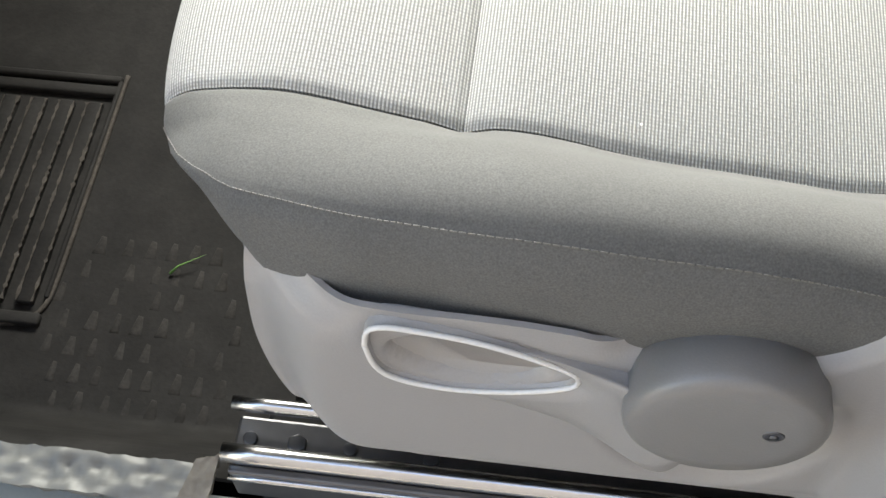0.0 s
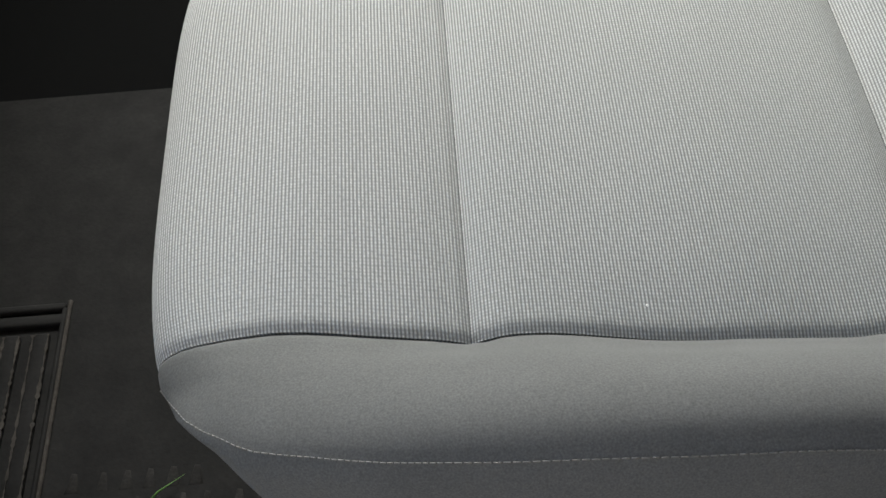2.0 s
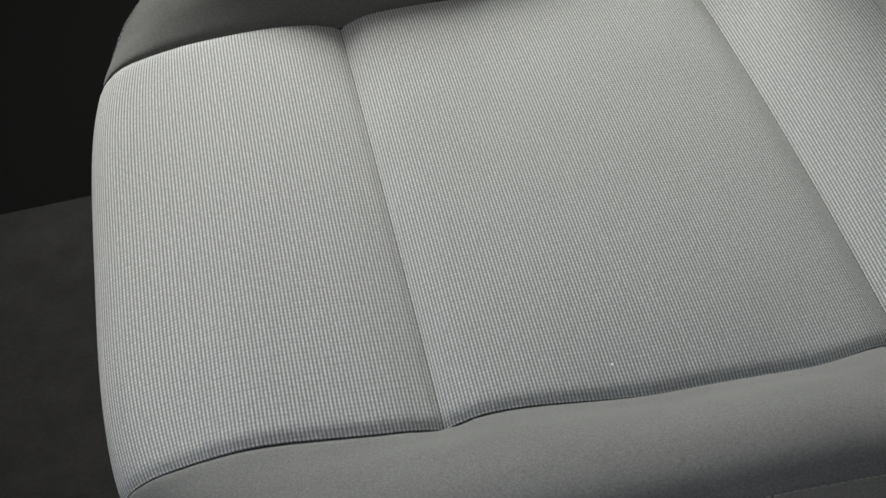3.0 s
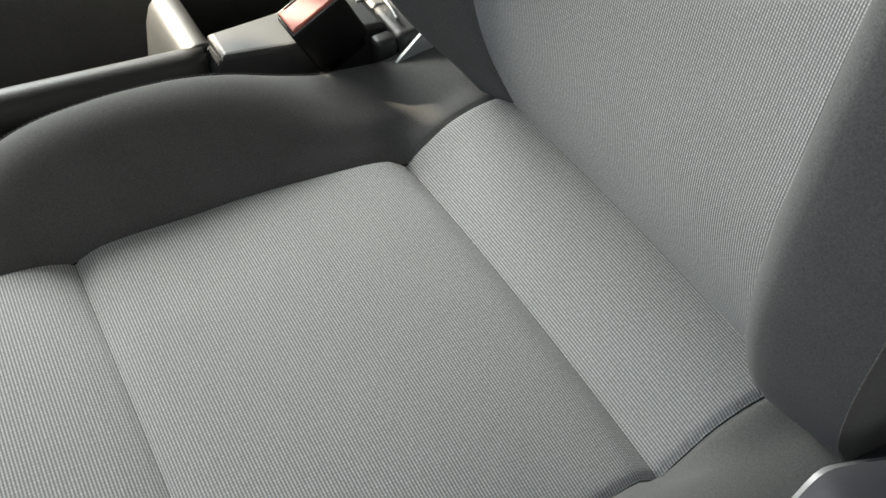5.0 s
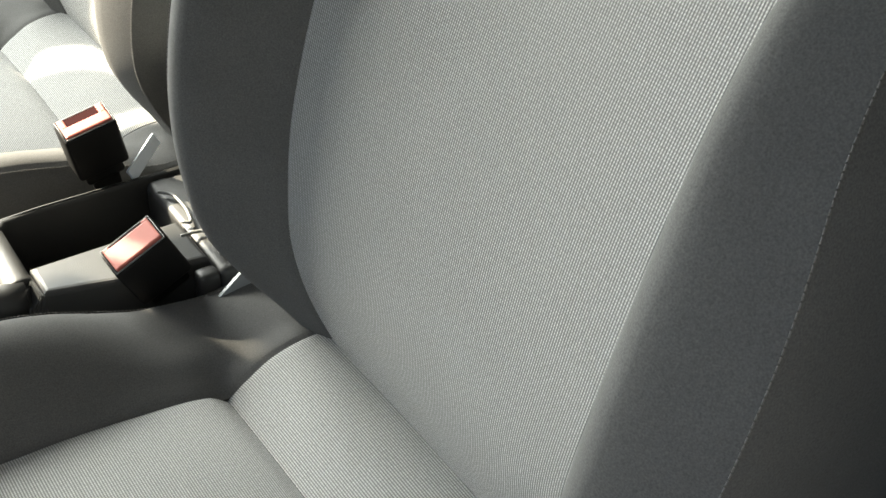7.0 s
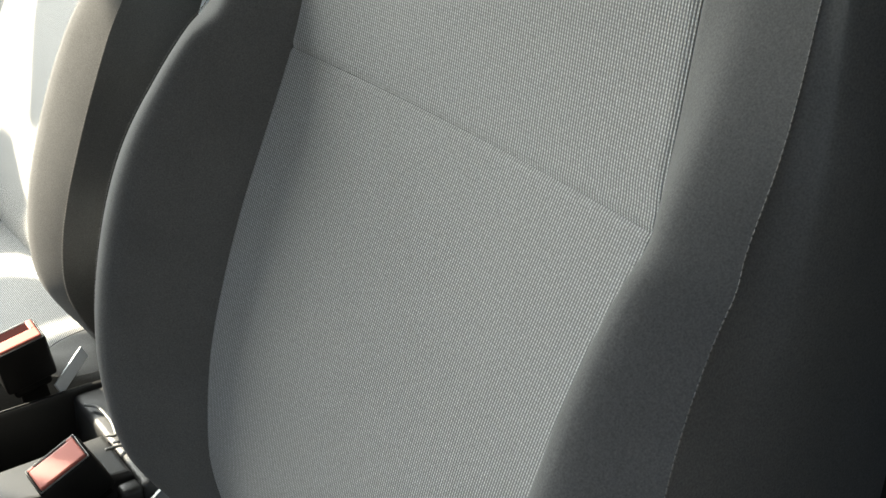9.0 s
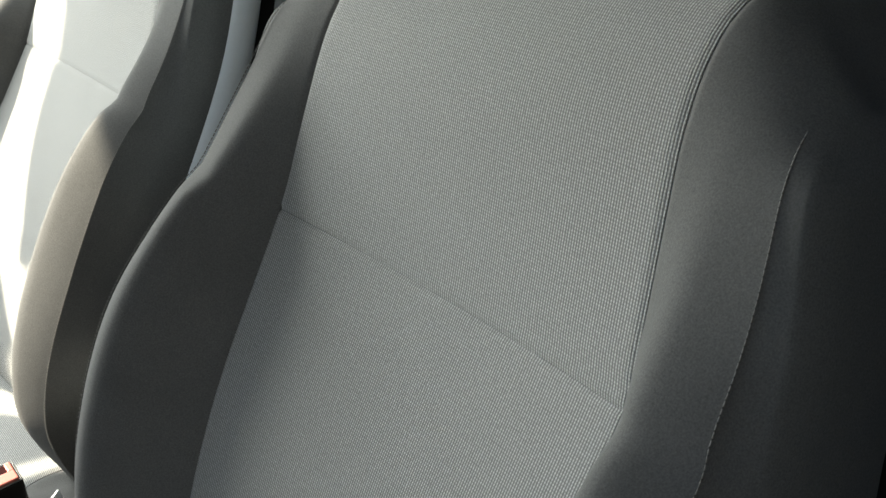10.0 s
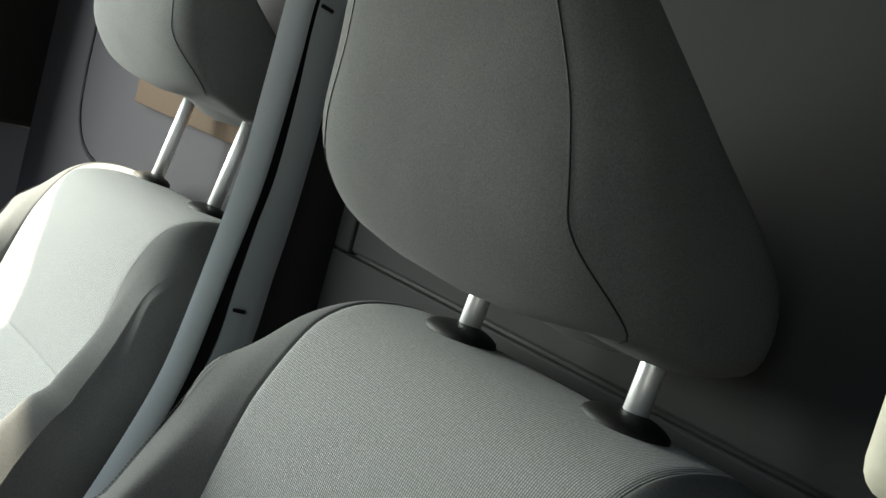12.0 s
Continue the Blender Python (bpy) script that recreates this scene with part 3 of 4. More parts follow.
# unseen dark blockers added in the window opening to shade parts of the passenger seat
structure("sun_blocker", joined(prism([(-0.643, 0.720), (0.068, 0.720), (0.073, 0.790), (0.087, 0.883), (0.077, 0.938), (0.037, 0.928), (0.007, 0.904), (-0.043, 0.902), (-0.643, 0.800)], 1.462, 1.488), prism([(0.0685, 0.720), (0.207, 0.720), (0.157, 0.940), (0.105, 0.940), (0.146, 0.809), (0.123, 0.762), (0.0685, 0.760)], 1.462, 1.488)), M_BLACK, "unseen dark blocker low in the window, shapes the sun patches", "window bar")
structure("sun_blocker", prism([(-0.643, 0.790), (-0.143, 0.900), (-0.043, 0.920), (-0.013, 0.945), (0.027, 0.982), (0.057, 1.000), (0.067, 1.050), (0.007, 1.062), (-0.063, 1.032), (-0.143, 1.000), (-0.643, 0.850)], 1.462, 1.488), M_BLACK, "unseen dark slanted blocker that shades the passenger cushion", "window bar")
structure("sun_blocker", prism([(0.125, 1.020), (0.145, 1.045), (0.180, 1.070), (0.220, 1.100), (0.249, 1.133), (0.262, 1.199), (0.284, 1.248), (0.345, 1.262), (0.360, 1.362), (0.065, 1.322), (0.082, 1.270), (0.102, 1.150)], 1.462, 1.488), M_BLACK, "unseen dark wedge that shades the passenger's back panel", "window bar")
structure("wall_side_rear", box(0.50, 0.84, 1.65, 1.70, FLOOR_Z, 0.868), M_TRIM, "mauve grey side trim behind the passenger's door", "wall")
structure("pillar_black", box(0.56, 0.848, 1.545, 1.70, 0.800, 1.39, 0.010), M_BLACK, "black door pillar beside the passenger", "pillar")
# driver's bulkhead: a slab with a raised panel and a joint round it
wall = structure("wall_rear", box(0.722, 0.745, -0.045, 0.478, FLOOR_Z, 1.40), M_BLACK, "dark grey bulkhead behind the driver's seat", "bulkhead")
part("panel", box(0.7155, 0.7225, -0.060, 0.4500, 0.8885, 1.395, 0.0025), M_WALL, wall, smoothed=False)
part("panel", box(0.7150, 0.7225, -0.060, 0.478, FLOOR_Z, 0.8850, 0.0025), M_WALL, wall, smoothed=False)
part("panel", box(0.7155, 0.7225, 0.4535, 0.478, 0.8860, 1.395, 0.0025), M_WALL, wall, smoothed=False)
# behind the passenger
wall_p = structure("wall_rear_passenger", box(0.80, 0.83, 0.45, 1.54, FLOOR_Z, 1.40), M_TRIM, "mauve grey trim panel behind the passenger seat", "bulkhead")
ring = []
for k in range(40):
    a = 2 * math.pi * k / 40
    c, n = math.cos(a), math.sin(a)
    ring.append((0.7995, 1.02 + 0.335 * math.copysign(abs(c) ** 0.35, c), 1.075 + 0.27 * math.copysign(abs(n) ** 0.35, n)))
part("panel_joint", tube(ring + ring[:1], 0.003, 6), M_BLACK, wall_p)
thing("cardboard_sheet", box(0.786, 0.799, 0.72, 1.127, 0.916, 0.962, 0.002), M_CARD, "brown cardboard strip fixed on the rear trim", "cardboard")

# partition between the seats: a dark sheet with a painted steel edge
post = empty("partition_post", "silver grey painted steel edge of the partition with hooks", "partition post")
EDGE_A = [(0.42, 0.490), (0.55, 0.552), (0.633, 0.587), (0.665, 0.600), (0.70, 0.613), (0.749, 0.628), (0.802, 0.638), (0.854, 0.644), (0.926, 0.651), (1.016, 0.653), (1.075, 0.654), (1.4, 0.672)]
EDGE_B = [(0.42, 0.505), (0.55, 0.567), (0.633, 0.602), (0.668, 0.615), (0.718, 0.632), (0.752, 0.640), (0.80, 0.647), (0.842, 0.653), (0.88, 0.659), (0.93, 0.665), (1.03, 0.669), (1.079, 0.669), (1.4, 0.687)]
EDGE_C = [(0.42, 0.550), (0.55, 0.605), (0.719, 0.657), (0.748, 0.664), (0.778, 0.670), (0.82, 0.673), (0.88, 0.679), (0.926, 0.686), (0.993, 0.687), (1.072, 0.685), (1.4, 0.705)]
EDGE_D = [(0.42, 0.600), (0.55, 0.640), (0.70, 0.682), (0.764, 0.693), (0.797, 0.697), (0.835, 0.699), (0.883, 0.703), (0.987, 0.706), (1.088, 0.705), (1.4, 0.725)]


def strip(left, right, y, bow):
    def fn(u, v):
        a, b = interp(u, left), interp(u, right)
        return a + (b - a) * v, y - bow * math.sin(math.pi * v), u
    return sheet(fn, lin(0.42, 1.395, 64), lin(0, 1, 9), 0.010)


part("flange", strip(EDGE_A, EDGE_B, 0.546, 0.004), M_PAINT, post, "silver grey flange, paled for the sky's light")
part("groove", strip(EDGE_B, EDGE_C, 0.555, 0.0), M_BLACK, post, "dark rubber groove")
part("flange", strip(EDGE_C, EDGE_D, 0.548, 0.004), M_PAINTDARK, post, "silver grey flange, darkened for shade")
for z, x in ((0.8045, 0.680), (1.076, 0.690)):
    part("hook", joined(tube([(x + 0.006, 0.544, z - 0.001), (x, 0.533, z), (x - 0.012, 0.530, z + 0.002)], 0.0018, 8), cylinder((x + 0.004, 0.548, z - 0.003), (x + 0.004, 0.536, z - 0.003), 0.0042, 12)), M_BLACK, post, "small black hook")
structure("wall_partition", sheet(lambda u, v: (interp(u, EDGE_D) + (0.800 - interp(u, EDGE_D)) * v, 0.554, u), lin(FLOOR_Z, 1.395, 40), lin(0, 1, 3), 0.008), M_BLACK, "black partition sheet between the seats", "partition")

# driver's door post
structure("pillar_driver", box(0.69, 0.80, -0.20, -0.062, FLOOR_Z, 1.40, 0.012), M_BLACK, "black trim of the driver's door pillar", "pillar")
structure("pillar_outer", box(0.47, 0.82, -0.275, -0.205, -0.05, 1.40, 0.015), M_BLACK, "dark outer door pillar", "pillar")
structure("door_seal", tube([(0.468, -0.207, z) for z in lin(-0.04, 1.395, 30)], 0.007, 10), M_CREAM, "pale rubber door seal on the pillar", "door seal", True)
thing("belt_guide", box(0.488, 0.512, -0.209, -0.1565, 0.954, 1.005, 0.011, 4), M_CREAM, "pale rounded plastic belt guide on the door pillar", "belt guide")
# unseen rail added along the roof edge to block light from the door side
structure("roof_rail", box(-0.76, 0.84, -0.26, -0.105, 1.395, 1.46, 0.02), M_BLACK, "unseen dark rail that blocks sky light over the driver's door", "roof rail")

seat = build_seat("driver_seat", "grey cloth driver's seat with dark bolsters and a height lever")
build_seat("passenger_seat", "grey cloth passenger seat in patches of sunlight", (0.0435, 0.6856, -0.0275), 0.062, 3.85)

# ---------------------------------------------------------------- driver's seat: side shield, lever
SHIELD_TOP = [(0.080, 0.346), (0.095, 0.341), (0.104, 0.337), (0.112, 0.332), (0.121, 0.3285), (0.135, 0.3275), (0.149, 0.3305), (0.20, 0.3315), (0.24, 0.3275), (0.262, 0.3205), (0.295, 0.323), (0.333, 0.329), (0.359, 0.353), (0.380, 0.380), (0.398, 0.406), (0.410, 0.416), (0.424, 0.412), (0.45, 0.399), (0.53, 0.365)]
SHIELD_FRONT = [(0.0, 0.124), (0.06, 0.108), (0.25, 0.094), (0.5, 0.088), (0.75, 0.090), (1.0, 0.095)]
KNOB = (0.308, 0.293)


def shield_pt(u, v):
    xf = interp(v, SHIELD_FRONT)
    x = xf + (0.53 - xf) * u ** 1.35
    top = interp(x, SHIELD_TOP)
    z = 0.147 + (top - 0.147) * v
    y = -0.1035
    y += 0.024 * (1 - smooth(0.0, 0.050, x - xf)) ** 2
    y += 0.012 * (1 - smooth(0.0, 0.20, v)) + 0.010 * smooth(0.90, 1.0, v) * (1 - 0.85 * smooth(0.12, 0.15, x) * smooth(0.275, 0.245, x))
    r = math.hypot((x - 0.312) / 0.055, (z - 0.262) / 0.078)
    y += 0.010 * (1 - smooth(0.86, 1.08, r)) * smooth(0.300, 0.262, z)
    r = math.hypot((x - 0.196) / 0.043, (z - 0.297) / 0.023)
    y += 0.016 * (1 - smooth(0.70, 0.95, r))
    y += 0.006 * smooth(0.80, 1.0, v) * (1 - smooth(0.10, 0.18, x))
    y -= 0.034 * smooth(0.37, 0.415, x) * smooth(1.0, 0.84, v)   # the rear corner bulges outwards
    return x, y, z


part("side_shield", sheet(shield_pt, lin(0, 1, 130), lin(0, 1, 60), 0.003), M_SHIELD, seat, "mid grey grained plastic side shield")

OUTER = [(0.1490, 0.327), (0.152, 0.342), (0.1595, 0.3468), (0.173, 0.3463), (0.201, 0.3413), (0.228, 0.331), (0.262, 0.3215), (0.290, 0.318), (0.302, 0.300), (0.300, 0.268), (0.290, 0.244), (0.270, 0.246), (0.250, 0.254), (0.230, 0.268), (0.212, 0.284), (0.190, 0.2897), (0.170, 0.292), (0.157, 0.299), (0.1515, 0.309), (0.149, 0.327)]
SCOOP = [(0.1505, 0.327), (0.153, 0.341), (0.160, 0.3455), (0.173, 0.345), (0.200, 0.340), (0.225, 0.330), (0.240, 0.321), (0.2445, 0.315), (0.243, 0.308), (0.238, 0.304), (0.228, 0.299), (0.212, 0.294), (0.190, 0.291), (0.170, 0.2935), (0.158, 0.300), (0.153, 0.310), (0.1505, 0.327)]


def lever_bm():
    bm = bmesh.new()
    n = 72
    o = [curve2(k / n, OUTER) for k in range(n)]
    s = [curve2(k / n, SCOOP) for k in range(n)]
    cx, cz = 0.190, 0.318
    rings = []

    def ring(pts, y):
        rings.append([bm.verts.new((x, y - 0.0195 * smooth(0.238, 0.300, x), z)) for x, z in pts])

    mix = lambda a, b, t: [(p[0] + (q[0] - p[0]) * t, p[1] + (q[1] - p[1]) * t) for p, q in zip(a, b)]
    mid = [(cx + (x - cx) * 0.5, cz + (z - cz) * 0.25) for x, z in s]
    ring(mid, -0.1105)
    ring(mix(mid, s, 0.5), -0.1120)
    ring(mix(mid, s, 0.85), -0.1165)
    ring(mix(mid, s, 0.96), -0.1215)
    ring(s, -0.1232)
    ring(mix(s, o, 0.22), -0.1225)
    ring(mix(s, o, 0.80), -0.1200)
    ring(mix(s, o, 0.95), -0.1175)
    ring(o, -0.1130)
    ring(o, -0.1125)
    for a, b in zip(rings, rings[1:]):
        for k in range(n):
            bm.faces.new([a[k], a[(k + 1) % n], b[(k + 1) % n], b[k]])
    bm.faces.new(rings[0])
    bm.faces.new(list(reversed(rings[-1])))
    bmesh.ops.recalc_face_normals(bm, faces=bm.faces)
    bmesh.ops.translate(bm, vec=(0, 0.0167, -0.0190), verts=bm.verts)
    return bm


lever = part("height_lever", lever_bm(), M_SHIELD, seat, "grey plastic height lever with a scooped grip")
# the rim's pale colour stands in for the highlight along the grip's edge
part("grip_rim", tube([(x, -0.1067, z - 0.0190) for x, z in (curve2(k / 60, SCOOP) for k in range(61))], 0.0013, 8), M_RIM, lever, "rim of the grip, its highlight put into a pale colour")


def knob_bm():
    bm = bmesh.new()
    n = 48
    prof = [(0.0438, -0.088), (0.0442, -0.1160), (0.0436, -0.1192), (0.0420, -0.1214), (0.0398, -0.1228), (0.030, -0.1235), (0.0, -0.1237)]
    rings = []
    for r, y in prof[:-1]:
        rings.append([bm.verts.new((KNOB[0] + r * math.cos(2 * math.pi * k / n), y + 0.02 * (r * math.sin(2 * math.pi * k / n)), KNOB[1] + r * math.sin(2 * math.pi * k / n))) for k in range(n)])
    for a, b in zip(rings, rings[1:]):
        for k in range(n):
            bm.faces.new([a[k], a[(k + 1) % n], b[(k + 1) % n], b[k]])
    bm.faces.new(rings[-1])
    bm.faces.new(list(reversed(rings[0])))
    bmesh.ops.recalc_face_normals(bm, faces=bm.faces)
    return bm


part("lever_hub", knob_bm(), M_HUB, lever, "round dark grey satin plastic hub")
part("hub_screw", joined(cylinder((0.3275, -0.1240, 0.2965), (0.3275, -0.1205, 0.2965), 0.0048, 20, 0.0008), cylinder((0.3275, -0.1246, 0.2965), (0.3275, -0.1230, 0.2965), 0.0022, 6)), M_DARKSTEEL, lever, "dark recessed screw")

# ---------------------------------------------------------------- seat rail
rail = empty("seat_rail", "zinc-plated steel seat rail bolted to a black bracket", "seat rail")


def lip(y, z, r, x0):
    bm = tube([(x, y, z) for x in lin(x0, 0.62, 24)], r, 14)
    return bm


part("outer_lip", lip(-0.0885, 0.106, 0.0062, 0.046), M_STEEL, rail, "bright rounded rail edge")
part("outer_web", box(0.050, 0.62, -0.0985, -0.0925, 0.062, 0.100, 0.0015), M_DARKSTEEL, rail, "dark steel rail side", False)
part("lower_bead", lip(-0.0990, 0.094, 0.0022, 0.050), M_STEEL, rail, "bright steel bead")
part("inner_lip", lip(-0.0570, 0.108, 0.0050, 0.046), M_STEEL, rail, "bright rounded rail edge")
part("rail_bed", box(0.048, 0.62, -0.086, -0.058, 0.070, 0.092, 0.002), M_DARKSTEEL, rail, "dark steel rail bed", False)
for x, r in ((0.058, 0.0045), (0.087, 0.0062), (0.120, 0.0045), (0.170, 0.0055)):
    part("bolt", cylinder((x, -0.0735, 0.090), (x, -0.0735, 0.0955), r, 6 if r > 0.005 else 16, 0.0007), M_DARKSTEEL, rail, "dull steel bolt head")
part("bracket", box(0.06, 0.62, -0.092, -0.04, FLOOR_Z - 0.005, 0.071, 0.004), M_BLACK, rail, "black steel bracket", False)

# ---------------------------------------------------------------- footwell: rubber mat, sill
def mat_z(x, y):
    z = FLOOR_Z + 0.006
    if y < 0.0:
        z += 0.130 * smooth(0.0, -0.085, y)
    rib = math.sin(2 * math.pi * y / 0.0145)
    if -0.075 < y < -0.012:
        z += 0.0016 * max(0, rib)
    return z


rubber = thing("floor_mat", sheet(lambda u, v: (u, v, mat_z(u, v)), lin(-0.62, 0.044, 40), lin(-0.086, 0.60, 150), 0.005), M_RUBBER, "dusty black rubber floor mat with a ribbed heel pad", "floor mat")
PAD_Z = FLOOR_Z + 0.006
for k in range(6):
    x = -0.196 - 0.0265 * k
    part("rib", box(x - 0.0075, x + 0.0075, 0.085, 0.298, PAD_Z - 0.002, PAD_Z + 0.0055, 0.0025), M_RUBBER, rubber)
for y0, y1 in ((0.306, 0.318), (0.322, 0.330), (0.066, 0.078)):
    part("rib", box(-0.345, -0.178, y0, y1, PAD_Z - 0.002, PAD_Z + 0.0055, 0.0025), M_RUBBER, rubber)
part("rib", box(-0.1815, -0.1765, 0.092, 0.325, PAD_Z - 0.002, PAD_Z + 0.005, 0.002), M_RUBBER, rubber)
corner = [(-0.40, 0.0655), (-0.215, 0.0655), (-0.195, 0.069), (-0.182, 0.079), (-0.1765, 0.096), (-0.1755, 0.20), (-0.1755, 0.333)]
part("pad_border", tube([(*curve2(k / 60, corner), PAD_Z + 0.0015) for k in range(61)], 0.0022, 8), M_TREAD, rubber, "dusty raised border")
wear_rnd = random.Random(9)
for k in range(6):
    # dusty edges along the ribs, uneven in width
    for e in (-0.0068, 0.0068):
        x = -0.196 - 0.0265 * k + e
        wide = [(y, 0.0002 + 0.0013 * max(0.0, wear_rnd.gauss(0.45, 0.5))) for y in lin(0.087, 0.296, 70)]
        bm = sheet(lambda u, v: (x + v * wide[int(u)][1], wide[int(u)][0], PAD_Z + 0.0057), [float(n) for n in range(70)], [1.0, -1.0], 0.0015)
        part("worn_edge", bm, M_TREAD, rubber, "dusty worn rib edge", False)
rnd = random.Random(4)
for row, y in enumerate((0.006, 0.030, 0.054, 0.078, 0.102, 0.126, 0.150)):
    for k in range(8 + row % 2):
        x = -0.168 + 0.0205 * k + 0.0102 * (row % 2) + rnd.uniform(-0.003, 0.003)
        wear = rnd.uniform(0.25, 1.0)
        if wear < 0.36:
            continue
        bm = bmesh.new()
        half = 0.0085 * rnd.uniform(0.7, 1.1)
        c = [(-half, -0.012), (half, -0.012), (half * 0.45, 0.011), (-half * 0.3, 0.012)]
        lo = [bm.verts.new((x + a, y + b, PAD_Z - 0.001)) for a, b in c]
        hi = [bm.verts.new((x + a * 0.45, y + b * 0.6, PAD_Z + 0.0007 * wear)) for a, b in c]
        bm.faces.new(hi)
        for m in range(4):
            bm.faces.new([lo[m], lo[(m + 1) % 4], hi[(m + 1) % 4], hi[m]])
        bm.faces.new(list(reversed(lo)))
        part("tread_block", bm, M_TREADLOW, rubber)
noise_at = lambda x, y, k: noise.noise(Vector((x * k, y * k, 0.3)))
structure("door_sill", sheet(lambda u, v: (u, v, 0.058 - 0.05 * smooth(-0.115, -0.24, v)), lin(-0.62, 0.70, 30), lin(-0.24, -0.100, 12), 0.01), M_SILL, "green-grey painted door sill", "door sill", True)
thing("sill_strip", sheet(lambda u, v: (u, v, 0.064 + 0.004 * noise_at(u, v, 75) + 0.003 * noise_at(u, v, 160)), lin(-0.55, 0.024, 150), lin(-0.110, -0.083, 14), 0.003), M_FOIL, "crumpled silvery strip along the door sill", "sill strip")
thing("rusty_tab", sheet(lambda u, v: (0.014 + 0.020 * u + 0.008 * v - 0.006 * u * v, -0.110 + 0.027 * v + 0.004 * u, 0.068 + 0.006 * v + 0.002 * noise_at(u, v, 6)), lin(0, 1, 10), lin(0, 1, 10), 0.004), M_RUST, "worn rusty metal tab at the rail end", "metal tab")
blade = [(-0.083, 0.128, PAD_Z + 0.002), (-0.076, 0.134, PAD_Z + 0.006), (-0.066, 0.140, PAD_Z + 0.007), (-0.056, 0.149, PAD_Z + 0.004)]
thing("grass_blade", tube(blade, lambda t: 0.0011 * (1.1 - t), 6), M_GRASS, "small green grass blade on the rubber mat", "grass blade")

# ---------------------------------------------------------------- between the seats
console = empty("centre_console", "black grained plastic centre console with an open tray", "console")
CZ = 0.346
part("front_rim", prism([(0.283, 0.235), (0.299, 0.325), (0.304, 0.338), (0.311, 0.3452), (0.319, CZ), (0.3255, 0.3435), (0.327, 0.336), (0.327, 0.235)], 0.441, 0.529, 0.003), M_CONSOLE, console, "sunlit front rim")
part("far_rim", prism_y([(0.313, 0.516, CZ), (0.319, 0.530, CZ), (0.36, 0.5335, CZ), (0.50, 0.535, CZ), (0.50, 0.526, CZ), (0.36, 0.5255, CZ), (0.331, 0.522, CZ), (0.327, 0.516, CZ)], 0.09), M_CONSOLE, console)
part("side_ledge", prism_y([(0.3275, 0.420, CZ - 0.001), (0.3275, 0.4545, CZ - 0.001), (0.4450, 0.456, CZ), (0.4450, 0.398, CZ), (0.375, 0.406, CZ)], 0.075), M_CONSOLE, console, "wide grained ledge", False)
part("front_chamfer", prism_y([(0.3268, 0.420, CZ - 0.002), (0.3268, 0.4535, CZ - 0.002), (0.3205, 0.4405, 0.3425), (0.3175, 0.431, 0.340), (0.3135, 0.4235, 0.323), (0.3185, 0.4225, 0.321)], 0.020), M_CONSOLE, console, "sunlit chamfered corner", False)
part("tray_floor", box(0.318, 0.4475, 0.452, 0.528, 0.250, 0.260), M_DARK, console, "deep black tray", False)
part("tray_wall", box(0.329, 0.4455, 0.450, 0.4555, 0.258, CZ - 0.006), M_BLACK, console, "black inner wall of the tray", False)
part("rear_block", box(0.4465, 0.62, 0.381, 0.535, 0.25, CZ - 0.004, 0.006, 3), M_CONSOLE, console)
part("rear_plate", box(0.4300, 0.4470, 0.3815, 0.3965, 0.27, CZ - 0.005, 0.004, 3), M_CONSOLE, console)
part("body", box(0.306, 0.62, 0.424, 0.529, FLOOR_Z, 0.249, 0.006), M_BLACK, console, smoothed=False)
# sunlight on the holder edges is put into the rims' lighter grey
for loop in ([(0.4480, 0.5020, CZ), (0.4555, 0.4930, CZ), (0.4570, 0.4720, CZ), (0.4555, 0.4590, CZ), (0.4520, 0.4480, CZ), (0.4460, 0.4520, CZ)], [(0.4380, 0.4340, CZ), (0.4480, 0.4335, CZ), (0.4555, 0.4310, CZ), (0.4570, 0.4180, CZ), (0.4540, 0.3960, CZ)]):
    part("holder_rim", tube([curve2(k / 30, loop) for k in range(31)], 0.0014, 8), M_HOLDER, console, "thin raised holder rim, lightened as a sunlit edge")
part("skirt", box(0.325, 0.60, 0.376, 0.410, FLOOR_Z, 0.300, 0.010, 3), M_BLACK, console)

brake = empty("handbrake", "black handbrake lever lying forward from the console", "handbrake")
part("grip", tube([(x, 0.440, 0.331 + 0.087 * (0.318 - x)) for x in lin(-0.04, 0.318, 26)], lambda t: 0.0165 - 0.003 * t, 20), M_CONSOLE, brake, "smooth black grip")
part("boot", box(0.262, 0.326, 0.424, 0.456, 0.22, 0.322, 0.008, 3), M_BLACK, brake)


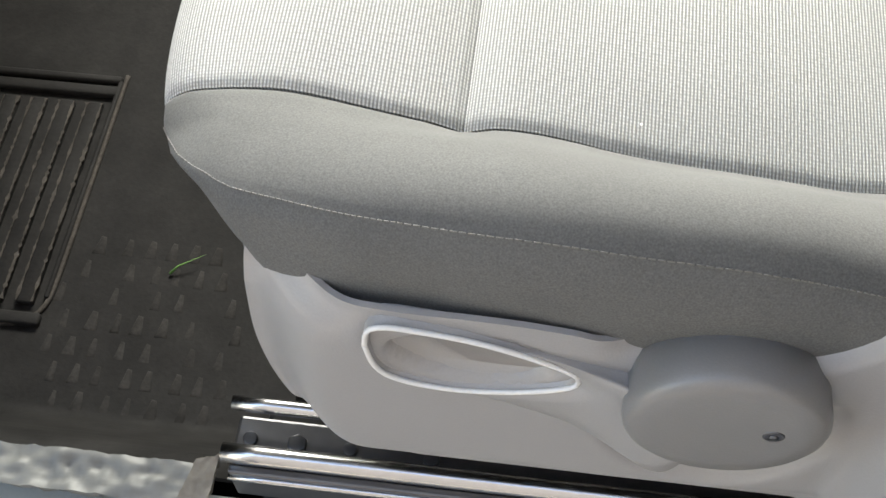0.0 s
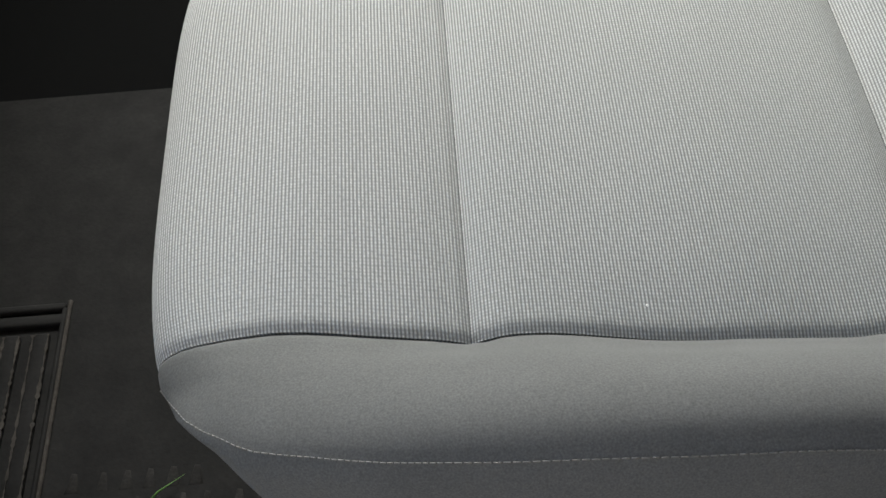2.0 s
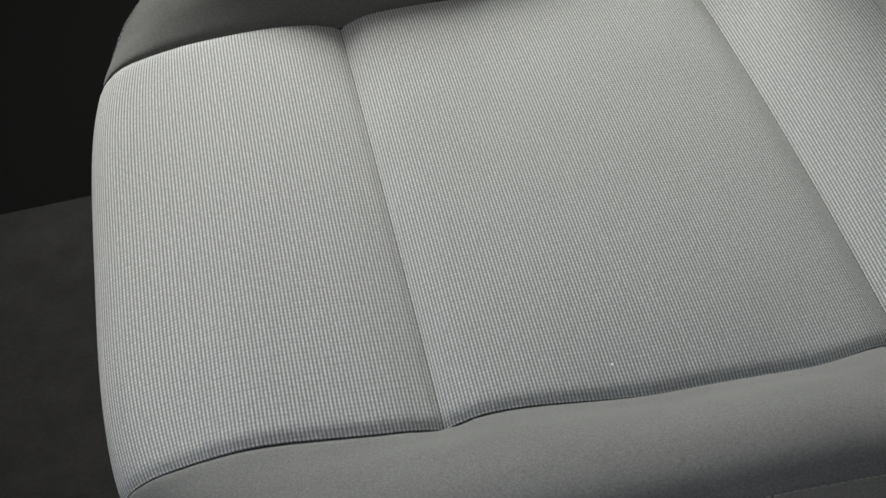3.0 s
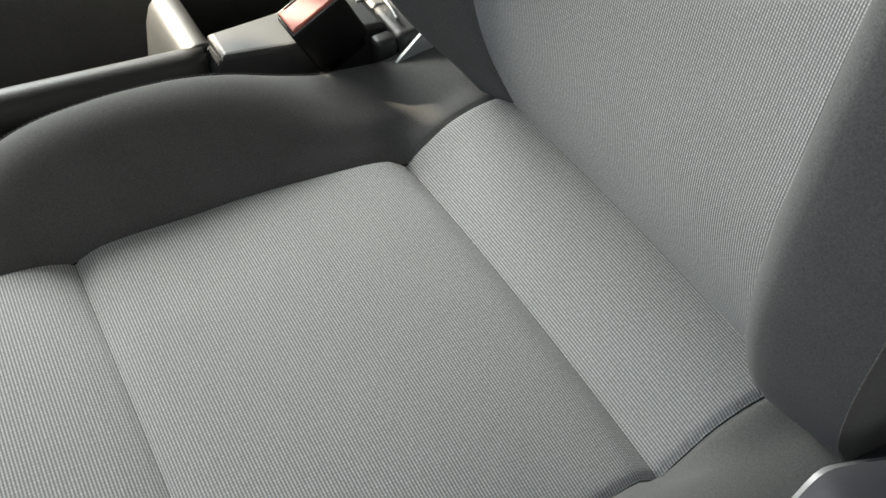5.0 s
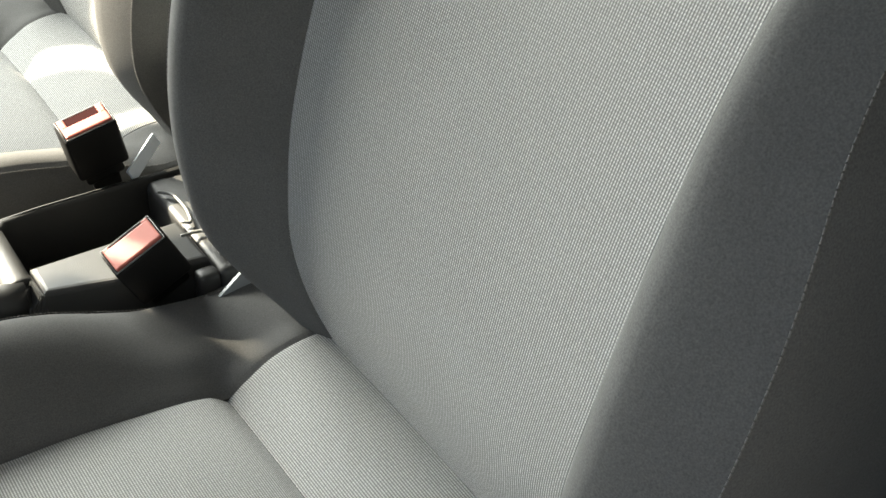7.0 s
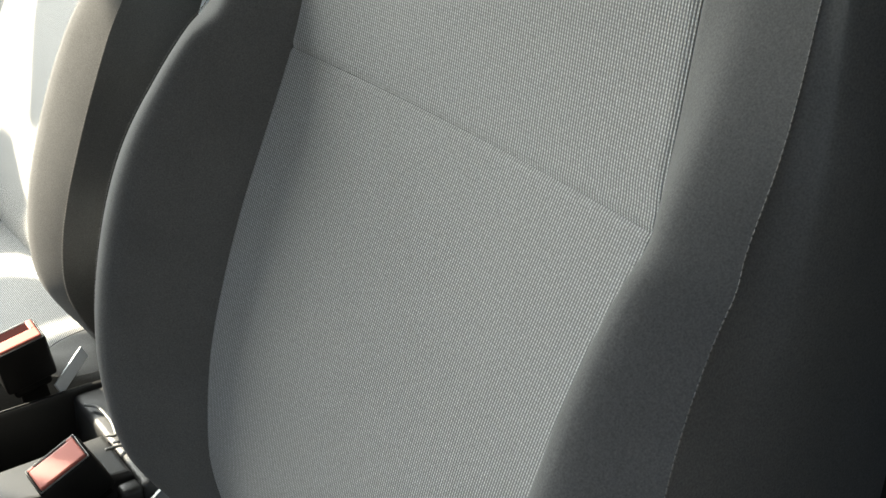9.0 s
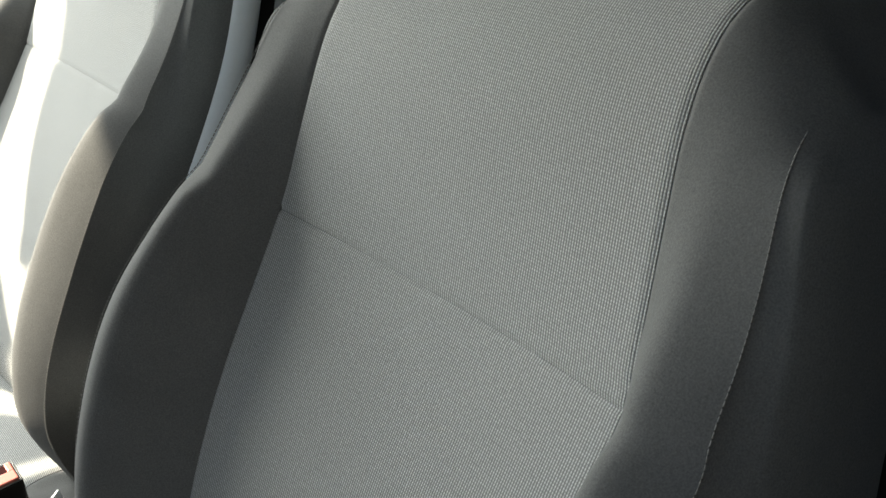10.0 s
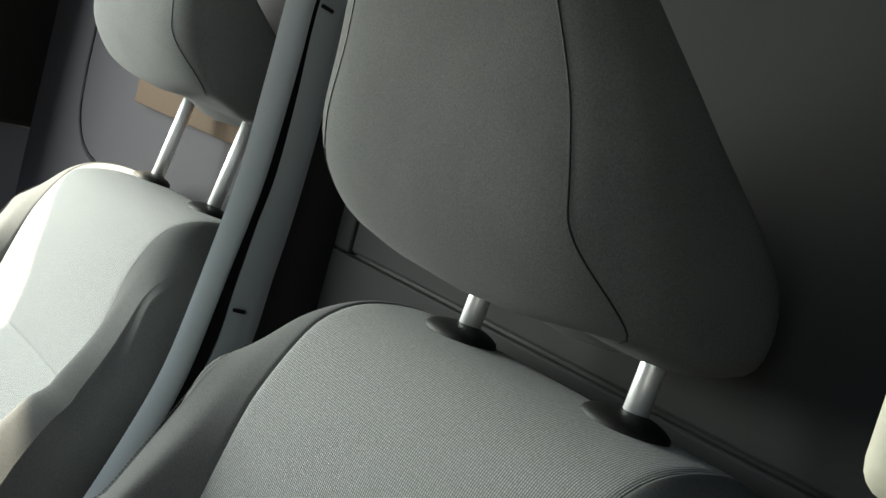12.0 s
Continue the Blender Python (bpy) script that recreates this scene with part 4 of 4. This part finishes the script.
def buckle(name, top, tilt, label, deep=0.0155, group="seat belt buckles"):
    """top: the middle of the upper face at its near edge; tilt: degrees by which the body leans."""
    b = empty(name, label, "seat belt buckle", group)
    m = Matrix.Translation(top) @ pose(0, 0, 0, 12, -tilt, 0)

    def local(bm):
        bmesh.ops.transform(bm, matrix=m, verts=bm.verts)
        return bm

    part("housing", local(joined(box(-0.0225, 0.0225, 0.0, 0.027, -0.048, 0.0, 0.0035, 3), box(-0.017, 0.017, 0.004, 0.023, -0.060, -0.046, 0.003, 2))), M_BLACK, b, "black plastic housing")
    frame_bm = joined(box(-0.0195, 0.0195, 0.0025, deep, -0.002, 0.0028, 0.0012), box(-0.0195, -0.0140, deep - 0.001, 0.0245, -0.002, 0.0028, 0.0012), box(0.0140, 0.0195, deep - 0.001, 0.0245, -0.002, 0.0028, 0.0012))
    part("button", local(frame_bm), M_RED, b, "red release button", False)
    part("slot", local(box(-0.0138, 0.0138, deep, 0.0245, -0.001, 0.0009)), M_REDDARK, b, "deep red tongue slot", False)
    part("button_joint", local(tube([(-0.0208, 0.0013, 0.0005), (0.0208, 0.0013, 0.0005), (0.0208, 0.0258, 0.0005), (-0.0208, 0.0258, 0.0005), (-0.0208, 0.0013, 0.0005)], 0.0006, 6)), M_HOLDER, b, "thin grey edge round the button")
    part("stalk", local(box(-0.012, 0.012, 0.009, 0.015, -0.085, -0.056, 0.002)), M_BLACK, b, "black stalk", False)
    return b


buckle("seat_belt_buckle", (0.3890, 0.380, 0.3775), 26, "black seat belt buckle with a red button in the sun", 0.0225)
buckle("seat_belt_buckle", (0.4145, 0.545, 0.3905), 12, "black seat belt buckle with a red button in the sun", 0.0140)


def strap_pt(u, v, foot, head, across):
    return tuple(foot[k] + (head[k] - foot[k]) * u + across[k] * v for k in range(3))


thing("anchor_strap", sheet(lambda u, v: strap_pt(u, v, (0.404, 0.366, 0.307), (0.464, 0.372, 0.349), (0.014, 0.0, -0.009)), lin(0, 1, 8), lin(0, 1, 4), 0.003), M_PAINTDARK, "dull grey steel belt anchor strap", "belt anchor")
thing("anchor_strap", sheet(lambda u, v: strap_pt(u, v, (0.436, 0.540, 0.349), (0.468, 0.560, 0.366), (0.004, -0.004, -0.009)), lin(0, 1, 8), lin(0, 1, 4), 0.003), M_PAINT, "pale steel belt anchor strap", "belt anchor")

# specks of lint on the cushion
for k, (x, y, r) in enumerate(((0.262, 0.004, 0.0011), (0.318, -0.003, 0.0008), (0.266, -0.006, 0.0007))):
    bm = bmesh.new()
    bmesh.ops.create_icosphere(bm, subdivisions=1, radius=r)
    z = insert_pt(x - 0.07, y - YC)[2]
    bmesh.ops.translate(bm, vec=(x, y, z + r * 0.4), verts=bm.verts)
    thing("lint_speck", bm, M_LINT, "tiny white lint speck on the seat cloth", "lint", "lint specks")
